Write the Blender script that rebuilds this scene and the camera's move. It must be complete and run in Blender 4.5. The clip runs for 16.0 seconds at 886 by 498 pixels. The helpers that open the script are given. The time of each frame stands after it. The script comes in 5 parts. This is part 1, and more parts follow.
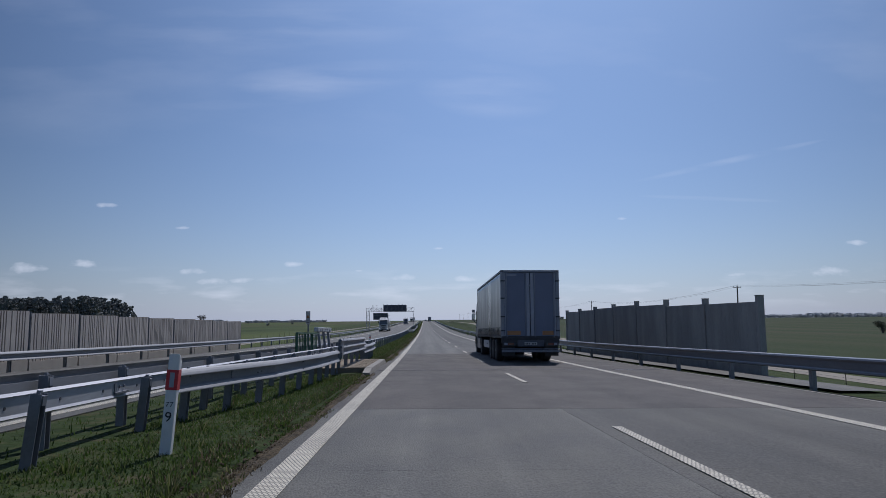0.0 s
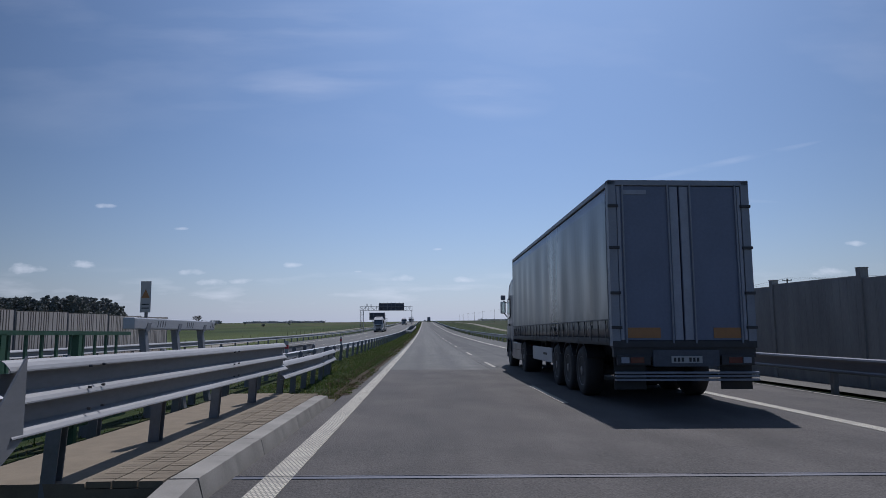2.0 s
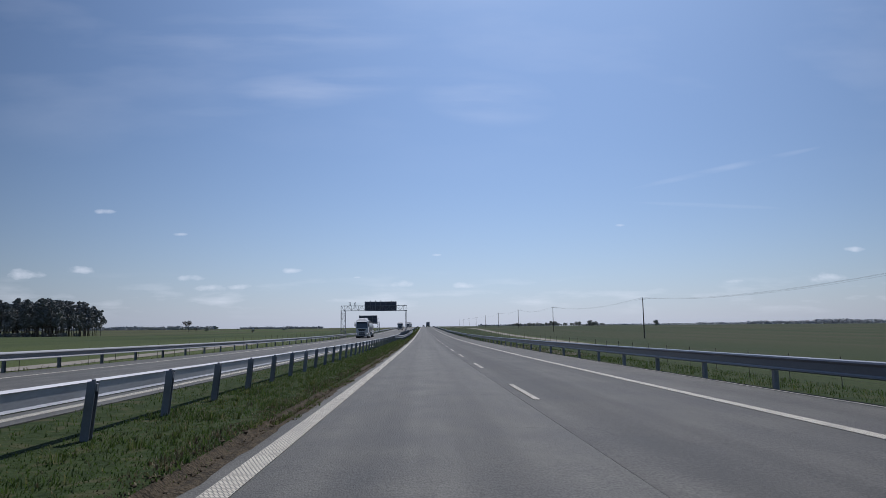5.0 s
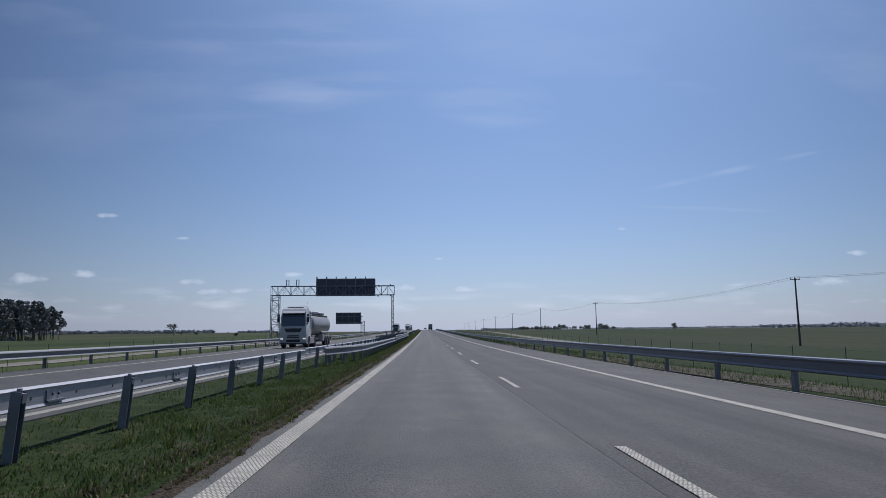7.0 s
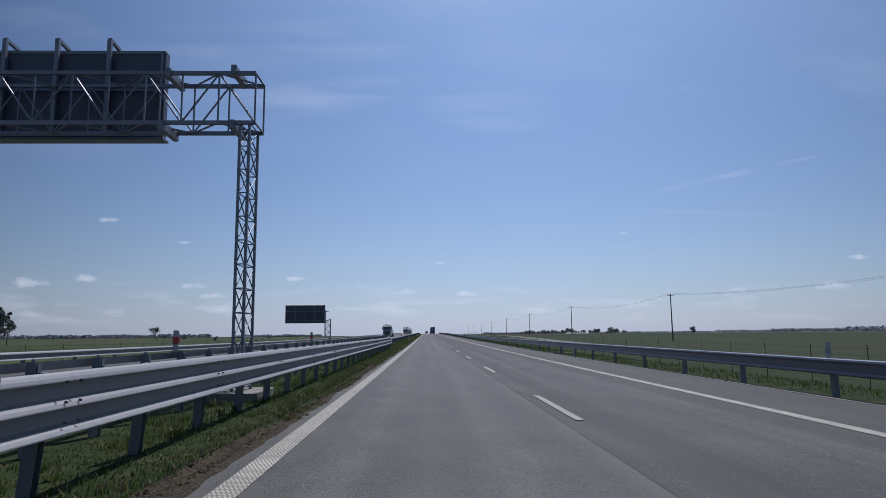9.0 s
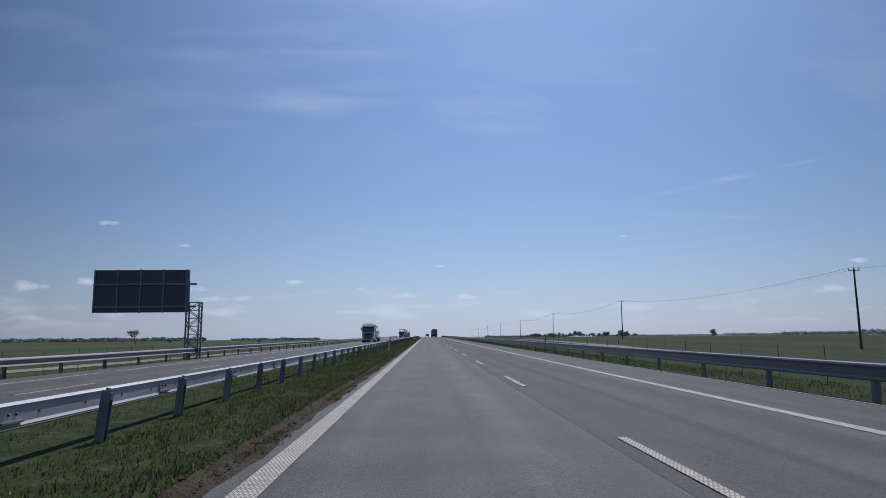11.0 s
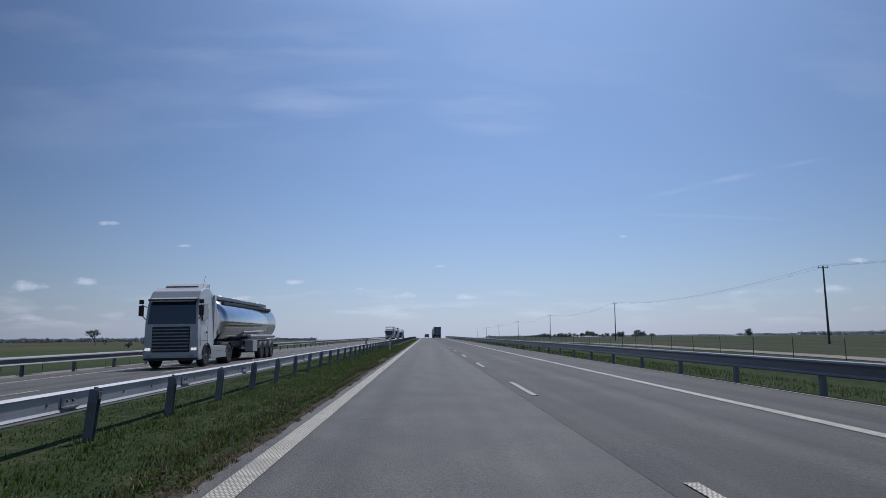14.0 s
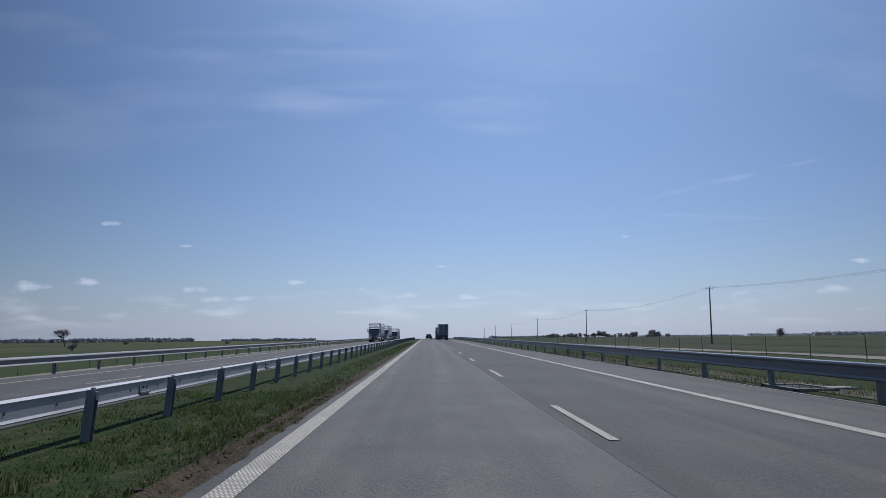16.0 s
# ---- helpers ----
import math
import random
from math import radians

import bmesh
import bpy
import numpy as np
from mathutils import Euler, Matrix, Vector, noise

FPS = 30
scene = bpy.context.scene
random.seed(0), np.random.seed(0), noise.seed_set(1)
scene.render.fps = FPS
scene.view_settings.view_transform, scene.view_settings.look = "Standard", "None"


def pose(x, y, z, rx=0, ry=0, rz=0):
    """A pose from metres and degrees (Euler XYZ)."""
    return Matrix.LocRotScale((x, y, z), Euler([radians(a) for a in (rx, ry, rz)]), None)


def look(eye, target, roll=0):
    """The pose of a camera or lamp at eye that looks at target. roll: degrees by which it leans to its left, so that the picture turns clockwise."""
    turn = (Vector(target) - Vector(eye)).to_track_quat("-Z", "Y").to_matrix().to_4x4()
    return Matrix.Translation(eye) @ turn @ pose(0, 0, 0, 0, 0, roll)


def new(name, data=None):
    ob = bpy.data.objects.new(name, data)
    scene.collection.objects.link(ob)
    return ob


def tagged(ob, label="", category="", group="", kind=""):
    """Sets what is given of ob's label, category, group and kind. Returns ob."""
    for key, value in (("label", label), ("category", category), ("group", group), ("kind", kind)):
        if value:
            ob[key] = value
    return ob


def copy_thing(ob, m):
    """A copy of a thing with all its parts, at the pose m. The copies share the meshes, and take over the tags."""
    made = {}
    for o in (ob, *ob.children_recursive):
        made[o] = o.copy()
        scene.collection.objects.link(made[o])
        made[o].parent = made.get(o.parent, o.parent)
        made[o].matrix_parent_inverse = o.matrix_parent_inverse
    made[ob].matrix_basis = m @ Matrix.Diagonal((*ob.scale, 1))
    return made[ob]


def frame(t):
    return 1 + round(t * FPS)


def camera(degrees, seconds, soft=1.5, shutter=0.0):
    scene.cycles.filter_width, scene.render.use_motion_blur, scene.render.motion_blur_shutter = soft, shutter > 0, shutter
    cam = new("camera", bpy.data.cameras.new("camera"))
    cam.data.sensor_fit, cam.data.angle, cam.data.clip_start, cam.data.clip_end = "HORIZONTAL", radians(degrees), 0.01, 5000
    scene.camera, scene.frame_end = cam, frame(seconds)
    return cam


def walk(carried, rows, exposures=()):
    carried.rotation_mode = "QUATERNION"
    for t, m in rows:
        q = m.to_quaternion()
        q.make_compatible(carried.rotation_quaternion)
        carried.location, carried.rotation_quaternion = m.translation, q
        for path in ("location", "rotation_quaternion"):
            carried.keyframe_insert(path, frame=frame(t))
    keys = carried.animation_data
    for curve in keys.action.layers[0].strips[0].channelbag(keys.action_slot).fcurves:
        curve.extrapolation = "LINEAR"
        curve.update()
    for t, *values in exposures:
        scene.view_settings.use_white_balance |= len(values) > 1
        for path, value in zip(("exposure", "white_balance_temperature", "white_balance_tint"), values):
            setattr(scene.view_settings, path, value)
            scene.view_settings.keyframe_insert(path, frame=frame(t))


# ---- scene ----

# ------------------------------------------------------------------ camera
cam = camera(68.1, 16.0, soft=.55)
EYE = 1.26


def grade_table():
    """Road height along y, from its grade at a few stations."""
    st = [-700, -60, -30, 25, 34, 101, 157, 190, 272, 300, 560, 740, 900, 1200, 6000]
    gr = [0, 0, -.0207, -.0207, -.0155, -.0085, -.0035, 0, .0043, .0050, .0050, -.0075, -.004, 0, 0]
    ys = np.arange(-700.0, 6000.0, 1.0)
    g = np.interp(ys, st, gr)
    z = np.concatenate([[0], np.cumsum((g[1:] + g[:-1]) / 2)])
    return ys, z - np.interp(190.0, ys, z), g


YS, ZS, GS = grade_table()


def zr(y):
    return float(np.interp(y, YS, ZS))


def slope(y):
    return math.degrees(math.atan(float(np.interp(y, YS, GS))))


def cf(x):
    """Crossfall: our carriageway falls to the right, the other to the left."""
    return -.008 * x if x > -3 else .024 + .008 * (x + 3)


def zs(x, y):
    sink = min(1, max(0, (y - 205) / 80)) * max(0, -5.5 - x) * .019
    return zr(y) + cf(x) - sink


# seconds, x, y along the road, pitch, turn to the right
ROWS = [
    (0.0, -.33, -.37, 6.15, 1.58), (0.5, -.34, 3.90, 6.15, 1.58), (1.0, -.32, 8.16, 6.10, 1.61), (1.5, -.32, 12.41, 6.08, 1.66),
    (2.0, -.32, 16.60, 6.22, 1.65), (2.5, -.30, 20.71, 6.18, 1.72), (3.0, -.24, 24.76, 6.27, 1.75), (3.5, -.16, 28.77, 6.37, 1.80),
    (4.0, -.05, 32.79, 6.52, 1.80), (4.2, -.03, 34.5, 6.57, 1.79), (4.4, -.01, 37.4, 6.61, 1.77), (4.7, .02, 45.0, 6.66, 1.75),
    (5.0, .04, 55.2, 6.72, 1.72), (5.6, .06, 76.6, 6.83, 1.68), (6.3, .10, 101.0, 6.95, 1.62),
    (6.5, .11, 107.9, 6.98, 1.60), (7.0, .07, 124.5, 7.05, 1.56), (7.5, .05, 141.1, 7.13, 1.46), (8.0, .04, 157.6, 7.22, 1.43),
    (8.5, .02, 174.0, 7.30, 1.44), (9.0, 0, 190.3, 7.42, 1.46), (10.0, -.07, 223.0, 7.60, 1.45), (11.5, -.17, 272.1, 7.71, 1.43),
    (12.0, -.12, 288.5, 7.71, 1.44), (12.5, -.10, 305.0, 7.67, 1.46), (13.0, -.08, 321.4, 7.70, 1.46), (13.5, -.06, 337.9, 7.71, 1.46),
    (14.0, .01, 354.3, 7.71, 1.46), (14.5, .04, 370.8, 7.72, 1.45), (15.0, .04, 387.2, 7.72, 1.43), (15.5, .03, 403.7, 7.72, 1.36),
    (16.0, .03, 420.1, 7.73, 1.31)]
walk(cam, [(t, pose(x, y, zr(y) + EYE, 90 + p, .45, -w)) for t, x, y, p, w in ROWS], exposures=[(0.0, -.49, 5900, 16), (2.0, -.49, 5900, 16), (2.5, -.38, 5950, 16), (3.0, -.27, 6050, 15), (3.5, -.18, 6250, 14), (4.0, -.14, 6350, 13), (5.0, -.36, 6050, 15), (6.3, -.48, 5900, 16), (16.0, -.48, 5850, 15)])

# ------------------------------------------------------------------ sky and sun
SUN_UP, SUN_TURN = 56.0, 16.4


def make_world():
    w = bpy.data.worlds.new("sky")
    scene.world = w
    w.use_nodes = True
    nt = w.node_tree
    nt.nodes.clear()
    N, L = nt.nodes.new, nt.links.new
    out, bg, sky = N("ShaderNodeOutputWorld"), N("ShaderNodeBackground"), N("ShaderNodeTexSky")
    sky.sky_type, sky.sun_disc = "NISHITA", False
    sky.sun_elevation, sky.sun_rotation = radians(SUN_UP), radians(SUN_TURN)
    sky.air_density, sky.dust_density, sky.ozone_density, sky.altitude = 1.0, .25, 3.0, 100
    bg.inputs["Strength"].default_value = .109
    co, sep = N("ShaderNodeTexCoord"), N("ShaderNodeSeparateXYZ")
    L(co.outputs["Generated"], sep.inputs[0])

    def m(op, a, b=None, c=None, clamp=False):
        n = N("ShaderNodeMath")
        n.operation, n.use_clamp = op, clamp
        for i, v in enumerate((a, b, c)):
            if v is None:
                continue
            if isinstance(v, (int, float)):
                n.inputs[i].default_value = v
            else:
                L(v, n.inputs[i])
        return n.outputs[0]

    ahead = m("MAXIMUM", sep.outputs[1], .05)
    u = m("DIVIDE", sep.outputs[0], ahead)
    v = m("DIVIDE", sep.outputs[2], ahead)
    flat = N("ShaderNodeCombineXYZ")
    L(u, flat.inputs[0]), L(v, flat.inputs[1])

    def noise_tex(scale, detail, stretch, off=0.0):
        mp, n = N("ShaderNodeMapping"), N("ShaderNodeTexNoise")
        mp.inputs["Scale"].default_value = (*stretch, 1)
        mp.inputs["Location"].default_value = (off, off * .7, 0)
        L(flat.outputs[0], mp.inputs[0]), L(mp.outputs[0], n.inputs["Vector"])
        n.inputs["Scale"].default_value, n.inputs["Detail"].default_value = scale, detail
        return n.outputs[0]

    ragged = noise_tex(42, 7, (1, 1.9))
    # fair-weather puffs low over the horizon: across, up, half width
    puffs = [(-.199, .086, .017), (.020, .109, .009), (-.484, .177, .018), (-.370, .142, .011), (.676, .115, .020), (.306, .154, .010),
             (-.350, .074, .024), (-.277, .062, .020), (-.512, .088, .026), (-.60, .082, .034), (-.035, .064, .024), (-.322, .060, .026),
             (.630, .070, .034), (.480, .066, .016), (.06, .062, .02), (-.10, .075, .007)]
    total = None
    for a, b, r in puffs:
        du = m("DIVIDE", m("SUBTRACT", u, a), r)
        dv0 = m("SUBTRACT", v, b)
        dv = m("DIVIDE", dv0, r * .25)
        dist = m("ADD", m("MULTIPLY", du, du), m("MULTIPLY", dv, dv))
        body_ = m("SUBTRACT", m("ADD", m("SUBTRACT", 1.0, dist), m("MULTIPLY", ragged, 3.6)), 1.95)
        puff = m("MULTIPLY", m("MULTIPLY", body_, .5, clamp=True), .58)
        total = puff if total is None else m("MAXIMUM", total, puff)
    # hazy streaks of low cloud
    bank = m("MULTIPLY", m("SUBTRACT", noise_tex(9, 6, (1, 5), 3.1), .52), 3.0, clamp=True)
    low = m("MULTIPLY", m("SUBTRACT", v, .012), 40, clamp=True)
    high = m("MULTIPLY", m("SUBTRACT", .085, v), 22, clamp=True)
    bank = m("MULTIPLY", m("MULTIPLY", bank, low), m("MULTIPLY", high, .55))
    # thin high veil
    veil = m("MULTIPLY", m("SUBTRACT", noise_tex(2.4, 5, (1, 3.2), 7.7), .50), 1.6, clamp=True)
    veil = m("MULTIPLY", veil, m("MULTIPLY", m("SUBTRACT", v, .22), 6, clamp=True))
    wisp = m("SUBTRACT", noise_tex(5, 8, (.8, 5), 1.3), .40, clamp=True)
    for a, b, ru, rv, turn, op in ((-.20, .368, .24, .034, .12, .17), (-.24, .46, .28, .05, .05, .14), (.10, .36, .12, .05, -.1, .16), (.48, .245, .16, .006, .22, .22), (.45, .185, .12, .004, -.04, .15)):
        du, dv = m("SUBTRACT", u, a), m("SUBTRACT", v, b)
        dv = m("DIVIDE", m("SUBTRACT", dv, m("MULTIPLY", du, turn)), rv)
        du = m("DIVIDE", du, ru)
        k = m("SUBTRACT", 1.0, m("ADD", m("MULTIPLY", du, du), m("MULTIPLY", dv, dv)), clamp=True)
        veil = m("MAXIMUM", veil, m("MULTIPLY", m("MULTIPLY", k, wisp), op * 12))
    cover = m("MAXIMUM", m("MAXIMUM", total, bank), m("MULTIPLY", veil, .26))
    cover = m("MULTIPLY", cover, m("GREATER_THAN", sep.outputs[1], .1))
    mix = N("ShaderNodeMix")
    mix.data_type = "RGBA"
    L(cover, mix.inputs[0])
    mix.inputs[7].default_value = (10.5, 10.8, 11.3, 1)
    haze = N("ShaderNodeMix")
    haze.data_type = "RGBA"
    L(m("MULTIPLY", m("POWER", 2.718, m("MULTIPLY", m("ABSOLUTE", v), -9.0)), .72), haze.inputs[0])
    # the sky pales towards the sun
    dot = N("ShaderNodeVectorMath")
    dot.operation = "DOT_PRODUCT"
    L(co.outputs["Generated"], dot.inputs[0])
    ch = math.cos(radians(SUN_UP))
    dot.inputs[1].default_value = (ch * math.sin(radians(SUN_TURN)), ch * math.cos(radians(SUN_TURN)), math.sin(radians(SUN_UP)))
    near = m("POWER", m("MAXIMUM", dot.outputs["Value"], .0), 6.0)
    pale = N("ShaderNodeVectorMath")
    pale.operation = "MULTIPLY_ADD"
    L(sky.outputs[0], pale.inputs[0])
    pale.inputs[1].default_value = (.815, .83, .855)
    glowing = N("ShaderNodeVectorMath")
    glowing.operation = "SCALE"
    glowing.inputs[0].default_value = (2.9, 3.8, 4.6)
    L(near, glowing.inputs["Scale"]), L(glowing.outputs[0], pale.inputs[2])
    L(pale.outputs[0], haze.inputs[6])
    haze.inputs[7].default_value = (4.75, 5.55, 7.15, 1)
    # the windscreen's vignette put into the sky's colour: darker towards both sides
    side = m("SUBTRACT", sep.outputs[0], .08)
    side = m("MAXIMUM", m("SUBTRACT", 1.11, m("MULTIPLY", m("MULTIPLY", side, side), 1.0)), .72)
    deep = N("ShaderNodeVectorMath")
    deep.operation = "SCALE"
    L(haze.outputs[2], deep.inputs[0]), L(side, deep.inputs["Scale"])
    L(deep.outputs[0], mix.inputs[6])
    L(mix.outputs[2], bg.inputs["Color"]), L(bg.outputs[0], out.inputs["Surface"])


make_world()
sun = new("sun", bpy.data.lights.new("sun", "SUN"))
sun.data.energy, sun.data.angle, sun.data.color = 4.8, radians(.53), (1, .95, .88)
_h = math.cos(radians(SUN_UP))
sun.matrix_basis = look((0, 0, 60), (-_h * math.sin(radians(SUN_TURN)), -_h * math.cos(radians(SUN_TURN)), 60 - math.sin(radians(SUN_UP))))


# ------------------------------------------------------------------ materials
def mat(name, col, rough=.6, metal=0.0, vary=.25, scale=3.0, fine=60.0, bump=.15, col2=None, spec=.5, coat=0.0, stretch=(1, 1, 1), rand=0.0, dist=.01, world=False, streak=0.0, grain=.5):
    """Two scales of variation in colour and relief, in metres of the world."""
    ma = bpy.data.materials.new(name)
    ma.use_nodes = True
    nt = ma.node_tree
    N, L = nt.nodes.new, nt.links.new
    b = nt.nodes["Principled BSDF"]
    co, mp = N("ShaderNodeTexCoord"), N("ShaderNodeMapping")
    mp.inputs["Scale"].default_value = stretch
    if world:
        L(N("ShaderNodeNewGeometry").outputs["Position"], mp.inputs[0])
    else:
        L(co.outputs["Object"], mp.inputs[0])
    n1, n2 = N("ShaderNodeTexNoise"), N("ShaderNodeTexNoise")
    for n, s, d in ((n1, scale, 5), (n2, fine, 3)):
        n.inputs["Scale"].default_value, n.inputs["Detail"].default_value = s, d
        L(mp.outputs[0], n.inputs["Vector"])
    ad = N("ShaderNodeMath")
    ad.operation = "MULTIPLY_ADD"
    L(n2.outputs[0], ad.inputs[0]), L(n1.outputs[0], ad.inputs[2])
    ad.inputs[1].default_value = grain
    rm = N("ShaderNodeMapRange")
    L(ad.outputs[0], rm.inputs[0])
    rm.inputs[1].default_value, rm.inputs[2].default_value = .5 + grain / 2 - .27, .5 + grain / 2 + .27
    mx = N("ShaderNodeMix")
    mx.data_type = "RGBA"
    L(rm.outputs[0], mx.inputs[0])
    c2 = col2 or tuple(min(1, c * (1 + vary)) for c in col)
    c1 = col if col2 else tuple(c * (1 - vary) for c in col)
    mx.inputs[6].default_value, mx.inputs[7].default_value = (*c1, 1), (*c2, 1)
    last = mx.outputs[2]
    if rand:
        oi, hs = N("ShaderNodeObjectInfo"), N("ShaderNodeHueSaturation")
        r2 = N("ShaderNodeMapRange")
        r2.inputs[3].default_value, r2.inputs[4].default_value = 1 - rand, 1 + rand
        L(oi.outputs["Random"], r2.inputs[0]), L(r2.outputs[0], hs.inputs["Value"]), L(last, hs.inputs["Color"])
        last = hs.outputs[0]
    if streak:
        ms, ns, rs, xs = N("ShaderNodeMapping"), N("ShaderNodeTexNoise"), N("ShaderNodeMapRange"), N("ShaderNodeHueSaturation")
        ms.inputs["Scale"].default_value = (1.5, .012, 1)
        L(N("ShaderNodeNewGeometry").outputs["Position"], ms.inputs[0]), L(ms.outputs[0], ns.inputs["Vector"])
        ns.inputs["Scale"].default_value, ns.inputs["Detail"].default_value = 1.0, 3
        rs.inputs[1].default_value, rs.inputs[2].default_value = .3, .7
        rs.inputs[3].default_value, rs.inputs[4].default_value = 1 - streak, 1 + streak
        L(ns.outputs[0], rs.inputs[0]), L(rs.outputs[0], xs.inputs["Value"]), L(last, xs.inputs["Color"])
        last = xs.outputs[0]
    L(last, b.inputs["Base Color"])
    b.inputs["Metallic"].default_value = metal
    b.inputs["Specular IOR Level"].default_value = spec
    b.inputs["Coat Weight"].default_value = coat
    rr = N("ShaderNodeMapRange")
    L(n1.outputs[0], rr.inputs[0])
    rr.inputs[3].default_value, rr.inputs[4].default_value = max(.02, rough - .12), min(1, rough + .12)
    L(rr.outputs[0], b.inputs["Roughness"])
    if bump:
        bp = N("ShaderNodeBump")
        bp.inputs["Strength"].default_value, bp.inputs["Distance"].default_value = bump, dist
        L(ad.outputs[0], bp.inputs["Height"]), L(bp.outputs[0], b.inputs["Normal"])
    return ma


def glow(name, col, strength):
    ma = bpy.data.materials.new(name)
    ma.use_nodes = True
    b = ma.node_tree.nodes["Principled BSDF"]
    b.inputs["Base Color"].default_value = (*col, 1)
    b.inputs["Emission Color"].default_value = (*col, 1)
    b.inputs["Emission Strength"].default_value = strength
    return ma


M_ASPHALT = mat("asphalt", (.071, .065, .060), .85, vary=.48, scale=1.0, fine=55, bump=1.0, stretch=(1, .6, 1), spec=.3, world=True, streak=.12, grain=1.1)
M_CONCRETE = mat("road_concrete", (.067, .065, .0565), .70, vary=.5, scale=1.3, fine=52, bump=.9, stretch=(1, .6, 1), rand=.04, spec=.3, world=True, streak=.28, grain=1.2)
M_SLOW = mat("worn_road_concrete", (.053, .051, .045), .72, vary=.6, scale=.9, fine=48, bump=.9, stretch=(1, .45, 1), rand=.06, spec=.25, world=True, streak=.34, grain=1.0)
M_BASE = mat("road_base", (.045, .045, .043), .95, scale=1)
M_KERB = mat("kerb_concrete", (.245, .233, .209), .88, vary=.22, scale=3, fine=70, bump=.3, rand=.05, spec=.12)
M_PAVER = mat("paver", (.185, .155, .115), .9, vary=.15, scale=5, fine=60, bump=.3, rand=.12, spec=.12)
M_ZINC = mat("zinc_steel", (.34, .345, .36), .50, metal=.2, vary=.18, scale=1.4, fine=25, bump=.03, stretch=(1, .3, 1))
M_ZINC_RAIL = mat("rail_zinc", (.22, .222, .228), .6, metal=.1, vary=.16, scale=1.4, fine=25, bump=.03, stretch=(1, .3, 1))
# a slightly darker zinc for the rail beyond the opposite carriageway
M_ZINC_FAR = mat("far_rail_zinc", (.19, .195, .205), .55, metal=.15, vary=.16, scale=1.4, fine=25, bump=.03, stretch=(1, .3, 1))
# dark bluish copy of the zinc with shade put into its colour
M_ZINC_SHADED = mat("shaded_zinc", (.105, .115, .14), .40, metal=.35, vary=.16, scale=1.4, fine=25, bump=.03, stretch=(1, .3, 1))
M_ZINC_POST = mat("zinc_post", (.20, .21, .23), .55, metal=.45, vary=.15, scale=4, fine=40, bump=.05, rand=.12)
M_WHITE_STEEL = mat("pale_zinc_box", (.42, .43, .45), .5, metal=.35, vary=.12, scale=1.5, fine=25, bump=.03)
M_BOLT = mat("bolt_steel", (.10, .10, .11), .5, metal=.8, scale=20)
M_GREEN = mat("green_paint", (.032, .095, .055), .5, vary=.25, scale=4, fine=40, bump=.05)
M_WALL_L = mat("pale_panel", (.40, .365, .33), .85, vary=.12, scale=1.2, fine=30, bump=.2, rand=.06)
M_WALL_GAP = mat("panel_groove", (.16, .14, .12), .9, vary=.2, scale=2)
M_WALL_R = mat("grey_panel", (.31, .30, .285), .92, vary=.24, scale=1.6, fine=30, bump=.35, rand=.07, stretch=(1, 1, .22))
M_GANTRY = mat("gantry_steel", (.19, .205, .24), .5, metal=.3, vary=.12, scale=2, fine=30, bump=.03)
M_SIGN = mat("sign_back", (.062, .068, .10), .5, vary=.2, scale=1.5, fine=30, bump=.03)
M_RED = mat("red_film", (.50, .03, .04), .4, vary=.1, scale=8, bump=0)
M_WHITE = mat("white_plastic", (.72, .72, .70), .5, vary=.06, scale=6, bump=.02)
M_BLACK = mat("black_plastic", (.02, .02, .022), .55, vary=.2, scale=8, bump=.05)
M_RUBBER = mat("tyre_rubber", (.028, .027, .027), .8, vary=.25, scale=9, fine=60, bump=.3)
M_RIM = mat("rim_steel", (.13, .13, .14), .45, metal=.6, vary=.2, scale=8, bump=.05)
M_CHASSIS = mat("chassis_paint", (.044, .045, .050), .65, vary=.3, scale=4, fine=30, bump=.1)
M_CURTAIN = mat("tarpaulin", (.045, .058, .083), .30, vary=.36, scale=.9, fine=9, bump=.12, stretch=(1, 1, .16), dist=.03, spec=.9)
M_DOOR = mat("trailer_door", (.15, .175, .245), .55, vary=.12, scale=1.1, fine=18, bump=.06)
M_FRAME = mat("trailer_frame", (.24, .26, .30), .5, vary=.14, scale=2.5, fine=30, bump=.06)
M_PALE = mat("pale_strip", (.30, .32, .37), .5, vary=.12, scale=4, fine=30, bump=.04)
M_AMBER = mat("amber_film", (.33, .15, .05), .35, vary=.1, scale=8, bump=0)
M_LAMP_RED = mat("red_lens", (.11, .012, .012), .2, vary=.15, scale=10, bump=0, coat=.5)
M_CAB_GREY = mat("navy_car_paint", (.024, .036, .082), .32, metal=.15, vary=.08, scale=1.5, fine=30, bump=.01, coat=.15, spec=.35)
M_SHELL = mat("grey_mirror_shell", (.20, .21, .23), .4, vary=.08, scale=6, bump=.02)
M_HEM = mat("hem_webbing", (.085, .095, .115), .6, vary=.25, scale=9, fine=60, bump=.1)
M_CAB_WHITE = mat("white_car_paint", (.46, .46, .455), .4, vary=.05, scale=1.5, fine=30, bump=.01, coat=.6)
M_SKIRT = mat("white_skirt", (.40, .41, .43), .45, vary=.08, scale=2.5, fine=30, bump=.02)
M_GLASS = mat("dark_glass", (.018, .022, .028), .06, vary=.1, scale=2, bump=0, spec=.8, coat=.4)
M_MIRROR = mat("mirror_glass", (.75, .77, .80), .12, metal=1.0, vary=.03, scale=4, bump=0)
M_PLATE = mat("plate_white", (.42, .42, .41), .5, vary=.05, scale=10, bump=0)
M_TANK = mat("tank_grey", (.36, .36, .35), .45, metal=.30, vary=.10, scale=1.2, fine=20, bump=.03)
